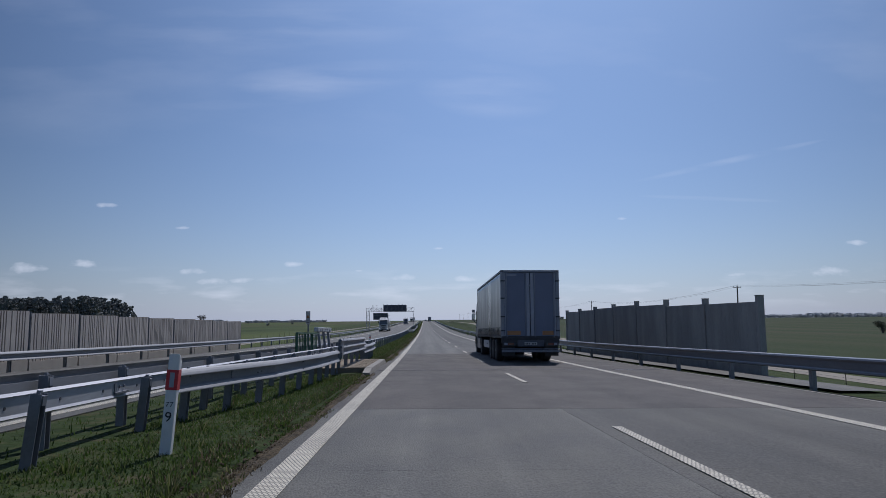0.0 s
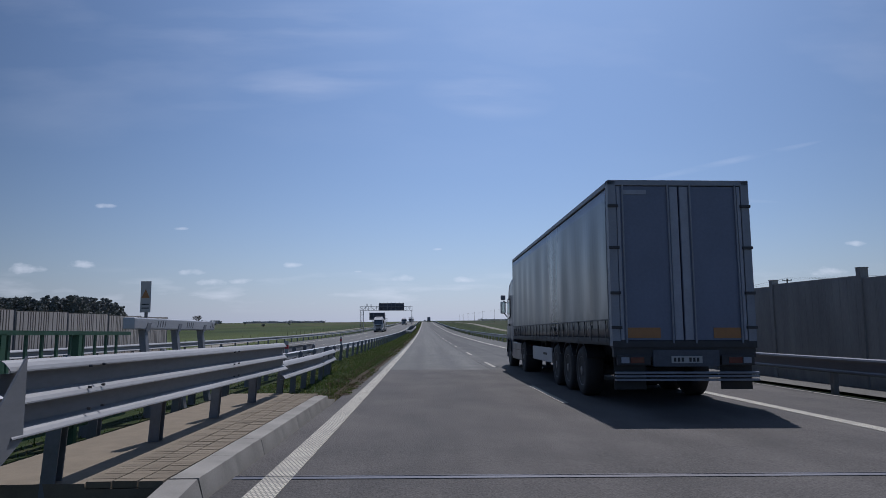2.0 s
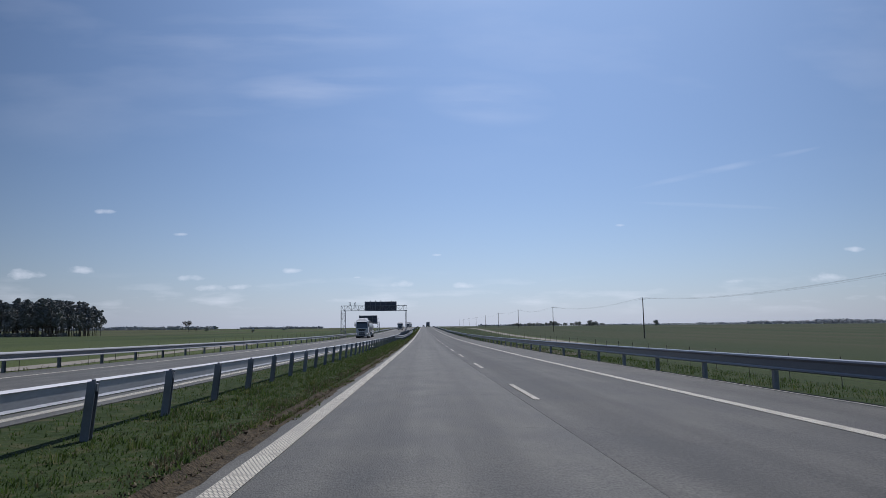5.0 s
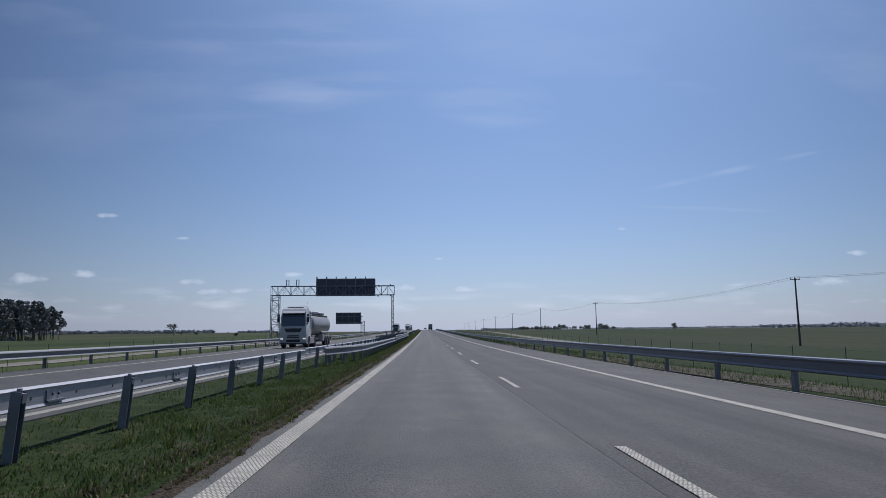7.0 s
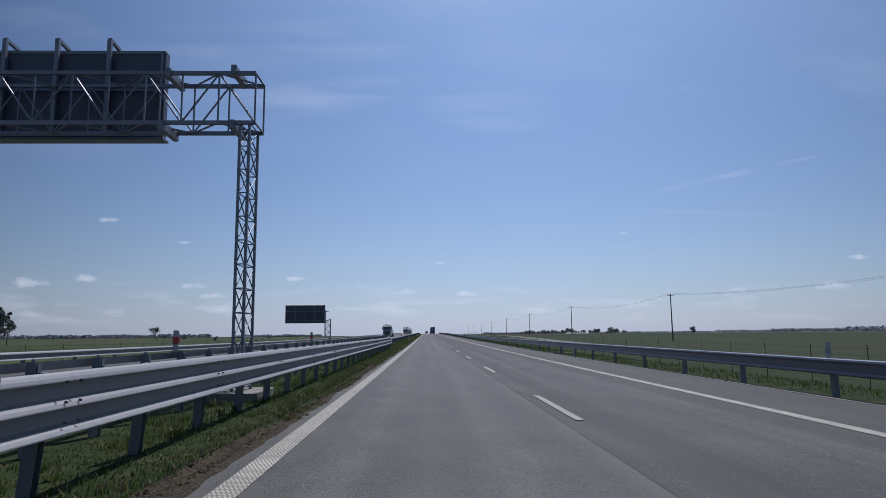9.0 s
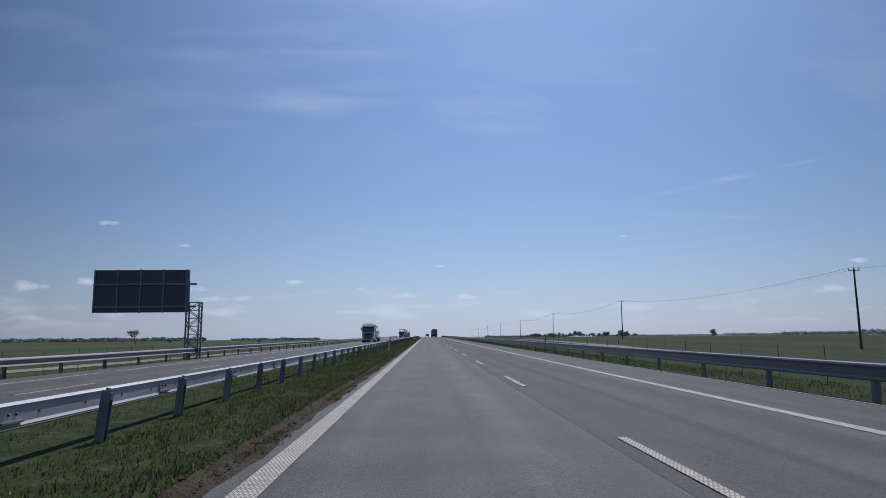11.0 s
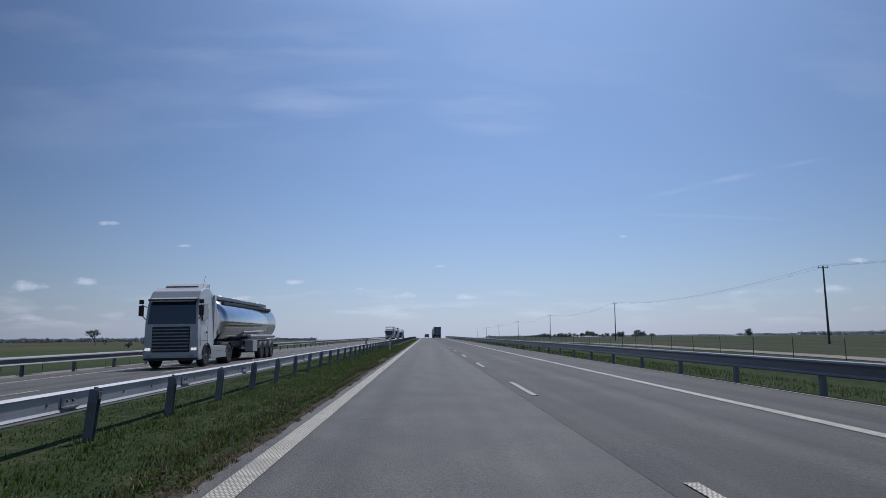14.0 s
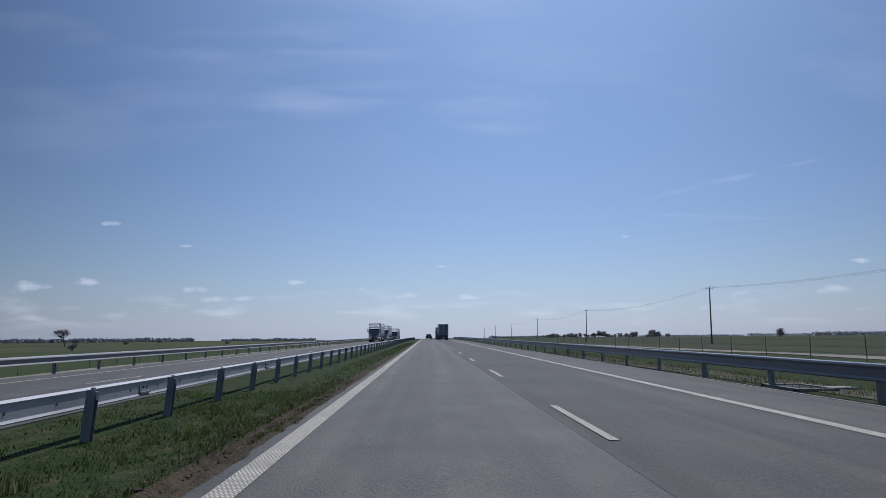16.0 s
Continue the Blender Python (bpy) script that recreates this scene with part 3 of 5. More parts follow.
def make_rails():
    # median rail of the opposite carriageway, its posts towards us
    guard_rail(-4.52, -1, -60, 80, BACK, .42, -4.30, .683, 2.614, "galvanised steel guard rail on posts in the grassy median", phase=-.17, metal=M_ZINC, lean=5.0)
    guard_rail(-4.52, -1, 80, 150, BACK, .42, -4.30, .683, 2.614, "galvanised steel guard rail on posts in the grassy median", phase=.76, metal=M_ZINC, lean=5.0)
    guard_rail(-4.52, -1, 150, 187.1, BACK, .483, -4.30, .746, 2.614, "galvanised steel guard rail on posts in the grassy median", phase=-.06, metal=M_ZINC, lean=5.0)
    # the shade on these two beams is painted: they take the darker zinc
    guard_rail(-4.54, -1, 187.2, 262, W2, .463, -4.40, .977, 1.5, "tall double galvanised guard rail around the gantry foot", phase=-.6, metal=M_ZINC_SHADED)
    guard_rail(-4.54, -1, 187.2, 262, CAP, .862, -4.40, .977, 1.5, "upper beam of the double guard rail around the gantry foot", posts=False, metal=M_ZINC_SHADED)
    guard_rail(-4.52, -1, 262, 296.48, BACK, .321, -4.30, .583, 2.629, "galvanised steel guard rail on posts in the grassy median", phase=1.11, metal=M_ZINC, lean=5.0)
    guard_rail(-4.52, -1, 296.5, 640, BACK, .321, -4.30, .583, 2.629, "galvanised steel guard rail on posts in the grassy median", phase=-.51, metal=M_ZINC, lean=5.0)
    for y0, y1 in ((-20, 60), (100, 150), (150, 440)):
        base = Vector((-4.52, y0, zs(-4.52, y0)))
        bm, bp = bmesh.new(), bmesh.new()
        y = y0 + .35
        k = 0
        while y < y1:
            if 186 < y < 262:
                y += 1.0
                continue
            z = zs(-4.52, y) - base.z + (.42 if y < 150 else .483 if y < 262 else .321)
            rod(bm, (.030, y - y0, z + .125), (.042, y - y0, z + .125), .020, 6)
            if k % 4 == 0:
                box(bp, .03, .05, y - y0 + .30, y - y0 + .36, z + .06, z + .19)
                box(bp, .03, .075, y - y0 + .30, y - y0 + .66, z + .05, z + .075)
                for o in (.45, .58):
                    rod(bm, (.030, y - y0 + o, z + .15), (.05, y - y0 + o, z + .13), .017, 6)
            y += 1.0
            k += 1
        t = thing("rail_fittings", Matrix.Translation(base), "dark bolts and splice brackets along the median guard rail", "rail fittings", "rail fittings", "stuff")
        part("bolts", bm, M_BOLT, t), part("brackets", bp, M_ZINC_POST, t)
    # our own rail beside the bridge
    guard_rail(-3.12, 1, 9.5, 20.9, LIP, .385, -3.26, .72, 1.33, "two-ridged galvanised guard rail beside the fast lane", taper=(-1.0, 0), bolts=4.0, lean=4.0)
    guard_rail(-3.05, 1, 20.96, 29.5, W3, .58, -3.24, 1.07, 2.0, "tall three-ridged galvanised guard rail on the bridge kerb", bolts=4.0, lean=4.0)
    guard_rail(-3.12, 1, 29.56, 43.0, LIP, .385, -3.26, .72, 1.33, "two-ridged galvanised guard rail beside the fast lane", taper=(0, -1.0), bolts=4.0, lean=4.0)
    # our own rail beside the gantry
    guard_rail(-3.12, 1, 152, 194.8, LIP, .385, -3.26, .72, 2.0, "two-ridged galvanised guard rail ahead of the gantry", taper=(-1.0, 0), bolts=4.0, lean=4.0)
    guard_rail(-3.05, 1, 194.9, 256, W3, .44, -3.24, .92, 2.0, "tall three-ridged galvanised guard rail beside the gantry", taper=(0, -1.0), bolts=4.0, lean=4.0)
    # far side and right side
    guard_rail(-16.45, 1, -60, 640, LIP, .44, -16.55, .74, 4.0, "galvanised steel guard rail beyond the opposite carriageway", metal=M_ZINC_FAR)
    # road side turned from the sun: its shade is in the zinc colour
    guard_rail(8.45, -1, -60, 260, SLAB, .42, 8.57, .72, 4.03, "galvanised steel guard rail beside the hard shoulder, shade put into its colour", phase=.12, metal=M_ZINC_SHADED)
    guard_rail(8.45, -1, 260, 640, SLAB, .385, 8.57, .69, 4.0, "galvanised steel guard rail beside the hard shoulder, shade put into its colour", phase=-1.5, metal=M_ZINC_SHADED)
    for y0, y1 in ((2, 44),):
        guard_rail(-4.9, -1, y0, y1, W2, .52, -4.8, .80, 2.0, "second galvanised guard rail along the opposite fast lane", phase=.6)
    # plates that join low and high rails
    b = thing("rail_joint_box", Matrix.Translation((-4.3, 186.7, zs(-4.3, 186.7))), "folded zinc end box joining the two guard rails", "guard rail plate", "rail plates")
    part("cover", boxes((-.26, -.02, -.45, .45, .62, .86), bevel=.03), M_ZINC, b)
    part("bolt", rod(bmesh.new(), (-.03, .1, .74), (0, .1, .74), .02, 6), M_BOLT, b)
    for y, lo in ((20.93, .58), (194.85, .44)):
        b = thing("rail_transition", Matrix.Translation((-3.06, y, zs(-3.06, y))), "folded zinc plate joining two guard rail heights", "guard rail plate", "rail plates")
        bm = bmesh.new()
        prism(bm, [(-.16, .385), (.16, lo - .01), (.16, lo + .53), (-.16, .735)], .09, .105)
        part("plate", bm, M_ZINC_RAIL, b)


make_rails()


# ------------------------------------------------------------------ noise walls
def noise_wall(name, x, face, y0, y1, top, material, label, ribbed, lower=lambda y: 0):
    run = thing(name, Matrix.Translation((x, y0, zr(y0))), label, "noise barrier", "noise barriers")
    wide = 4.0
    rnd = random.Random(7)
    bm = bmesh.new()
    if ribbed:
        back = boxes((-.05, .05, .06, wide - .06, -.3, top))
        y = .12
        while y < wide - .25:
            w = rnd.choice((.10, .13, .20, .28))
            box(bm, .05 * face, .085 * face, y, min(y + w, wide - .08), .25, top - .02)
            y += w + .07
        box(bm, .05 * face, .12 * face, .06, wide - .06, -.3, .25)
    else:
        box(bm, -.06, .06, .06, wide - .06, -.6, top, bevel=.01)
        for y in np.arange(.2, wide - .2, .30):
            box(bm, -.064, -.06, float(y), float(y) + .27, .1, top - .08)
    panel = None
    pm = boxes((-.08, .08, -.06, -.048, -.9, top + .02), (-.08, .08, .048, .06, -.9, top + .02), (-.012, .012, -.05, .05, -.9, top + .02)) if ribbed else boxes((-.12, .09, -.08, .08, -.9, top + .13), (-.13, .10, -.09, .09, top + .13, top + .16), bevel=.012)
    post = None
    k = 0
    y = y0
    while y < y1 - .1:
        dz = zr(y + 2) - zr(y0) - lower(y + .1) + rnd.uniform(-.015, .015)
        m = pose(rnd.uniform(-.008, .008), y - y0, dz, 0, rnd.uniform(-.3, .3), 0)
        if panel is None:
            panel = part("panel", bm, material, run)
            panel.matrix_basis = m
            rear = part("backing", back, M_WALL_GAP, panel) if ribbed else None
        else:
            o = share("panel", panel.data, run, m)
            if ribbed:
                share("backing", rear.data, o, Matrix())
        for yy in ([y] if y + wide < y1 - .1 else [y, y + wide]):
            m = Matrix.Translation((0, yy - y0, zr(yy) - zr(y0) - lower(yy)))
            if post is None:
                post = part("post", pm, M_ZINC_POST if ribbed else material, run)
                post.matrix_basis = m
            else:
                share("post", post.data, run, m)
        y += wide
    return run


noise_wall("noise_wall", -17.1, 1, -64, 60, 2.30, M_WALL_L, "pale ribbed noise wall between steel posts", True)
noise_wall("noise_wall", 10.2, -1, 20, 48, 2.60, M_WALL_R, "dark grey plank noise wall between concrete posts", False, lambda y: .38 if y < 24 else .28 if y < 28 else .12 if y < 32 else 0)


# ------------------------------------------------------------------ bridge edge: kerb, paving, green railing
def bridge_edge():
    kerb = thing("kerb", Matrix.Translation((-2.2, 21, zs(-2.2, 21))), "pale concrete kerb stones along the bridge", "kerb", kind="structure")
    bm = bmesh.new()
    prism(bm, [(.004, -.06), (.996, -.06), (.996, .13), (.004, .13)], -.14, .14)
    for v in bm.verts:
        if v.co.x > 0 and v.co.z > 0:
            v.co.x -= .05
    me = None
    for k in range(9):
        y = 21 + k
        m = pose(random.uniform(-.004, .004), k, zs(-2.2, y) - zs(-2.2, 21) - (.06 if k == 8 else .12 if k == 0 else 0), slope(y) + (-6 if k == 8 else 6.8 if k == 0 else 0))
        if me is None:
            o = part("kerb_stone", bm, M_KERB, kerb)
            o.matrix_basis, me = m, o.data
        else:
            share("kerb_stone", me, kerb, m)
    pave = thing("bridge_walkway", Matrix.Translation((-3.3, 21, zs(-3.3, 21))), "sandy concrete paving behind the bridge kerb", "paving", kind="structure")
    bm = boxes((-.094, .094, .005, .095, -.05, 0))
    me = None
    for k in range(9, 84):
        y = 21.0 + .1 * k
        for j in range(3):
            m = pose(.86 - .20 * j, .1 * k, zs(-2.6, y) - zs(-3.3, 21) + .132 + random.uniform(-.002, .002), slope(y))
            if me is None:
                o = part("paver", bm, M_PAVER, pave)
                o.matrix_basis, me = m, o.data
            else:
                share("paver", me, pave, m)
    part("slab", sweep(bmesh.new(), [(-.75, -.2), (1.0, -.2), (1.0, .075), (.36, .075), (.355, .118), (-.75, .118)], [(0, y - 21, zs(-3.3, y) - zs(-3.3, 21)) for y in steps(21.9, 29.7, 1.3)]), M_PAVER, pave)
    # green railing over the gap between the bridges
    for x, y0, y1 in ((-4.62, 21.9, 26.3),):
        rail = thing("bridge_railing", Matrix.Translation((x, y0, zs(x, y0))), "green painted steel railing on the bridge edge", "railing", "bridge railings")
        g = slope((y0 + y1) / 2)
        rail.matrix_basis = pose(x, y0, zs(x, y0), g)
        n = y1 - y0
        bm = bmesh.new()
        bar(bm, (0, 0, 1.30), (0, n, 1.30), .09, .05)
        part("top_rail", bm, M_GREEN, rail)
        bm = bmesh.new()
        bar(bm, (0, 0, .18), (0, n, .18), .05, .05)
        part("bottom_rail", bm, M_GREEN, rail)
        pm, bm2 = None, None
        for k in range(int(n / 1.5) + 1):
            m = Matrix.Translation((0, k * 1.5, 0))
            if pm is None:
                o = part("post", boxes((-.045, .045, -.04, .04, -.1, 1.29)), M_GREEN, rail)
                o.matrix_basis, pm = m, o.data
            else:
                share("post", pm, rail, m)
        for k in range(int(n / .30)):
            m = Matrix.Translation((0, .15 + k * .30, 0))
            if bm2 is None:
                o = part("baluster", boxes((-.012, .012, -.02, .02, .18, 1.29)), M_GREEN, rail)
                o.matrix_basis, bm2 = m, o.data
            else:
                share("baluster", bm2, rail, m)
    for y in (22.6,):
        bm = boxes((-2.0, 8.1, -.035, .035, -.02, .003), (-2.0, 8.1, -.06, -.045, -.02, .006), (-2.0, 8.1, .045, .06, -.02, .006))
        ob = link("expansion_joint", bm, M_BOLT)
        ob.matrix_basis = pose(0, y, zr(y) + .002, 0, math.degrees(math.atan(.008)), 0)
        tagged(ob, "dark steel expansion joint across the bridge deck", "expansion joint", "bridge joints", "structure")


def bridge_barrier(x, y0, y1):
    """The pale box-beam barrier on the edge of the opposite bridge, its raked posts towards us."""
    b = thing("bridge_barrier", pose(x, y0, zs(x, y0), slope((y0 + y1) / 2)), "pale galvanised box-beam barrier on raked posts along the bridge", "bridge barrier")
    n = y1 - y0
    beam = part("box_beam", boxes((-.09, .09, 0, n, 1.36, 1.54), bevel=.02), M_WHITE_STEEL, b)
    part("lower_beam", rod(bmesh.new(), (-.02, 0, .78), (-.02, n, .78), .06, 10), M_WHITE_STEEL, b)
    me = None
    k = .5
    while k < n:
        bm = prism(bmesh.new(), [(-.075, 0), (.075, 0), (.065, 1.40), (-.065, 1.40)], -.05, .05, .008)
        for q in bm.verts:
            q.co.x += .20 * (1.4 - q.co.z) / 1.4
        if me is None:
            o = part("post", bm, M_ZINC_POST, b)
            me = o.data
            o.matrix_basis = Matrix.Translation((0, k, 0))
        else:
            bm.free()
            share("post", me, b, Matrix.Translation((0, k, 0)))
        part("splice_plate", prism(bmesh.new(), [(k - .11, 1.33), (k + .03, 1.33), (k + .11, 1.47), (k - .03, 1.47)], .09, .10, .003), M_ZINC_POST, beam)
        for w in (.35, .45, .55, .65):
            if k + w < n:
                part("slot", prism(bmesh.new(), [(k + w, 1.40), (k + w + .02, 1.40), (k + w + .06, 1.50), (k + w + .04, 1.50)], .0895, .0935), M_BOLT, beam)
        k += 1.33
    return b


bridge_edge()
bridge_barrier(-4.75, 26.6, 30.4)


# ------------------------------------------------------------------ gantry and message sign
def truss(bm, p, q, across, up, w, d, bay, r, rungs=True):
    """A square lattice between p and q, w wide along across and d deep along up."""
    p, q, a, u = Vector(p), Vector(q), Vector(across), Vector(up)
    cs = [a * (w / 2 * i) + u * (d / 2 * j) for i, j in ((-1, -1), (1, -1), (1, 1), (-1, 1))]
    for c in cs:
        bar(bm, p + c, q + c, r * 2.2, r * 2.2)
    n = max(1, round((q - p).length / bay))
    for k in range(n):
        s, e = p.lerp(q, k / n), p.lerp(q, (k + 1) / n)
        for i in range(4):
            c0, c1 = cs[i], cs[(i + 1) % 4]
            if (k + i + i // 2) % 2:
                c0, c1 = c1, c0
            rod(bm, s + c0, e + c1, r * .6, 5)
        for i in range(4):
            if k == 0:
                rod(bm, s + cs[i], s + cs[(i + 1) % 4], r * .7, 5)
            if rungs or k == n - 1 or i % 2:
                rod(bm, e + cs[i], e + cs[(i + 1) % 4], r * .6, 5)
    return bm


def make_gantry():
    y, z = 204.0, zs(-4, 204.0)
    g = thing("sign_gantry", Matrix.Translation((-4, y, z)), "grey lattice steel gantry over the opposite carriageway", "gantry")
    part("leg", truss(bmesh.new(), (.15, .3, -.3), (.15, .3, 5.75), (1, 0, 0), (0, 1, 0), .20, .70, .50, .024), M_GANTRY, g)
    part("leg", truss(bmesh.new(), (-13.95, .3, -.6), (-13.95, .3, 5.75), (1, 0, 0), (0, 1, 0), .95, .75, .6, .032), M_GANTRY, g)
    part("beam", truss(bmesh.new(), (-14.45, .3, 6.3), (.36, .3, 6.3), (0, 1, 0), (0, 0, 1), .75, 1.1, .80, .036, False), M_GANTRY, g)
    sign = part("sign_panel", boxes((-9.22, -2.0, .95, 1.20, 5.74, 7.82), bevel=.03), M_SIGN, g, "dark back of a wide message sign")
    for i in range(7):
        x = -9.15 + i * 7.08 / 6
        part("rib", boxes((x - .025, x + .025, .915, .95, 5.76, 7.80)), M_GANTRY, sign)
    for zz in (5.80, 6.86, 7.76):
        part("rail", boxes((-9.2, -2.02, .925, .95, zz - .03, zz + .03)), M_GANTRY, sign)
    part("lower_edge", boxes((-9.26, -1.96, .90, 1.24, 5.68, 5.74), bevel=.01), M_GANTRY, sign)
    for i in range(6):
        x = -9.12 + i * 7.08 / 6
        bm = bmesh.new()
        bar(bm, (x, .80, 5.75), (x, .80, 8.02), .09, .08), bar(bm, (x, .80, 8.02), (x, 1.28, 7.96), .07, .07), bar(bm, (x, 1.28, 7.96), (x, 1.28, 7.4), .07, .07)
        part("hanger", bm, M_GANTRY, g)
    for x in (-12.6, -11.4):
        bm = bmesh.new()
        bar(bm, (x, 0, 6.85), (x, 0, 7.6), .08, .08), bar(bm, (x, 0, 7.6), (x + .28, 0, 7.6), .08, .06), bar(bm, (x + .28, 0, 7.6), (x + .28, 0, 6.85), .08, .08)
        part("mast", bm, M_GANTRY, g)
    for x, zz in ((-.1, 6.92), (-.1, 5.70), (-1.6, 5.68), (-1.5, 6.85)):
        part("bolted_joint", boxes((x - .06, x + .06, -.16, .76, zz - .10, zz + .10), bevel=.02), M_GANTRY, g)
    part("footing", boxes((-.35, .65, -.5, 1.1, -.5, .12), bevel=.02), M_KERB, g, "concrete footing")
    part("footing", boxes((-14.8, -13.2, -.6, 1.2, -.9, -.15), bevel=.02), M_KERB, g, "concrete footing")
    # message sign beyond, on a cantilever mast
    y, z = 303.0, zr(303)
    v = thing("message_sign", Matrix.Translation((-17.6, y, z)), "dark electronic message sign on a lattice mast", "road sign")
    panel = part("panel", boxes((-6.4, .35, .25, .55, 3.0, 6.05), bevel=.03), M_SIGN, v)
    for i in range(5):
        x = -6.3 + i * 6.55 / 4
        part("rib", boxes((x - .05, x + .05, .16, .25, 2.97, 6.08)), M_GANTRY, panel)
    part("mast", truss(bmesh.new(), (.85, .2, -1.4), (.85, .2, 3.7), (1, 0, 0), (0, 1, 0), .9, .6, .55, .045), M_GANTRY, v)
    for zz in (3.4, 5.0):
        bm = bmesh.new()
        bar(bm, (1.0, .1, zz), (-6.3, .1, zz), .12, .12)
        part("arm", bm, M_GANTRY, v)
    part("post", boxes((.40, .52, .05, .17, 3.3, 5.2)), M_GANTRY, v)


make_gantry()


# ------------------------------------------------------------------ vehicles
def wheel(parent, x, y, r=.50, w=.30, side=-1, seg=28, rim=M_RIM):
    """side: -1 if the outer face looks to -x."""
    o = x
    i = x - side * w
    bm = lathe(bmesh.new(), [(r * .58, o - side * .02), (r * .72, o), (r * .92, o - side * .01), (r, o - side * .05), (r, i + side * .05), (r * .92, i), (r * .55, i)], seg, "x", (0, y, r))
    t = part("wheel", bm, M_RUBBER, parent, "", True)
    bm = lathe(bmesh.new(), [(r * .10, o - side * .00), (r * .18, o - side * .01), (r * .22, o - side * .08), (r * .48, o - side * .11), (r * .54, o - side * .03), (r * .60, o - side * .015), (r * .60, o - side * .10)], seg, "x", (0, y, r))
    for k in range(10):
        a = k * math.tau / 10
        rod(bm, (o - side * .10, y + r * .33 * math.cos(a), r + r * .33 * math.sin(a)), (o - side * .065, y + r * .33 * math.cos(a), r + r * .33 * math.sin(a)), .022, 6)
    part("rim", bm, rim, t, "steel rim with wheel nuts", False)
    return t


def axle(parent, y, half=1.27, r=.5, w=.30, rim=M_RIM):
    wheel(parent, -half, y, r, w, -1, rim=rim)
    wheel(parent, half, y, r, w, 1, rim=rim)
    part("axle", rod(bmesh.new(), (-half + w, y, r), (half - w, y, r), .09, 8), M_CHASSIS, parent)


def tractor(v, y, paint, high=3.55, spoiler=True, lamps=False, wb=1.70, tall_grille=False, lift=.20, shell=M_BLACK):
    """A cab-over tractor unit whose cab stands from y to y + 2.1 and looks to +y."""
    f = y + 2.1
    dz = wb - 1.70
    wt = high - .62 + (0 if dz <= 0 else .05 if tall_grille else .22)
    prof = [(y, 1.0), (y, high - .28), (y + .35, high), (y + 1.05, high - .02), (y + 1.55, (high + wt) / 2 + .09), (f - .22, wt), (f - .10, 2.55 + dz), (f + .02, wb + .05), (f + .06, 1.2 + dz), (f + .04, .45),
            (f - .10, .34), (f - .52, .36), (f - .56, .80), (f - .75, 1.06), (f - 1.30, 1.06), (f - 1.52, .80), (f - 1.56, .42), (y + .30, .42), (y + .2, 1.0)]
    bm = prism(bmesh.new(), prof, -1.24, 1.24)
    for q in bm.verts:
        if q.co.z > 2.9:
            q.co.x *= 1 - .10 * (q.co.z - 2.9) / .65
        if q.co.y > f - .3 and q.co.z > 1.1:
            q.co.x *= .945
    bmesh.ops.bevel(bm, geom=bm.edges[:], offset=.055, segments=3, profile=.55, affect="EDGES")
    cab = part("cab", bm, paint, v)
    # windscreen, side glass, visor
    bm = prism(bmesh.new(), [(f - .215, wt - .02), (f - .08, 2.55 + dz), (f + .036, wb), (f - .02, wb - .02), (f - .14, 2.5 + dz), (f - .27, wt - .04)], -1.08, 1.08)
    for q in bm.verts:
        q.co.x *= 1 - .07 * max(0, q.co.z - wb) / 1.2
    bmesh.ops.bevel(bm, geom=[e for e in bm.edges if abs(e.verts[0].co.x - e.verts[1].co.x) < .2], offset=.012, segments=1, affect="EDGES")
    part("windscreen", bm, M_GLASS, cab, "dark tinted windscreen")
    bm = prism(bmesh.new(), [(f - .42, wt + .10), (f - .16, wt + .02), (f + .06, wt - .12), (f + .04, wt - .15), (f - .18, wt - .05)], -1.02, 1.02, .008)
    part("sun_visor", bm, paint, cab)
    for s in (-1, 1):
        bm = prism(bmesh.new(), [(f - 1.12, 1.92 + dz), (f - .44, 1.82 + dz), (f - .40, 2.10 + dz), (f - .46, 2.60 + dz), (f - 1.12, 2.64 + dz)], s * 1.215, s * 1.243, .008)
        part("side_window", bm, M_GLASS, cab, "dark side window")
        bm = boxes((s * 1.236, s * 1.243, f - 1.16, f - 1.14, .95, 2.70), (s * 1.236, s * 1.243, f - .22, f - .20, .95, 1.8), (s * 1.236, s * 1.243, f - 1.14, f - .2, 1.20, 1.215))
        part("door_gap", bm, M_BLACK, cab)
        part("door_handle", boxes((s * 1.235, s * 1.265, f - 1.10, f - .90, 1.55, 1.63), bevel=.01), M_BLACK, cab)
        mir = part("mirror", boxes((s * 1.24, s * 1.45, f + .04, f + .17, 2.06 + dz, 2.54 + dz), bevel=.04), shell, cab, "mirror housing on bent arms")
        part("wide_mirror", boxes((s * 1.25, s * 1.44, f + .04, f + .16, 2.60 + dz, 2.80 + dz), bevel=.035), shell, mir)
        part("mirror_glass", boxes((s * 1.262, s * 1.428, f + .034, f + .042, 2.10 + dz, 2.51 + dz)), M_MIRROR, mir, "silvered mirror glass")
        bm = bmesh.new()
        rod(bm, (s * 1.18, f - .12, 2.46 + dz), (s * 1.34, f + .08, 2.57 + dz), .018), rod(bm, (s * 1.18, f - .05, 1.90 + dz), (s * 1.34, f + .08, 2.12 + dz), .022)
        part("mirror_arm", bm, M_BLACK, mir)
        # wheel arch lip, steps, side fairing
        bm = arch(bmesh.new(), s * 1.22, s * 1.275, f - 1.04, .50, .58, .56, .1, math.pi - .1, .05)
        part("wheel_arch", bm, M_BLACK, cab)
        bm = prism(bmesh.new(), [(y - 2.15, .36), (y + .32, .36), (y + .32, .98), (y - 2.05, .92)], s * 1.12, s * 1.235, .03)
        fair = part("side_fairing", bm, paint, v)
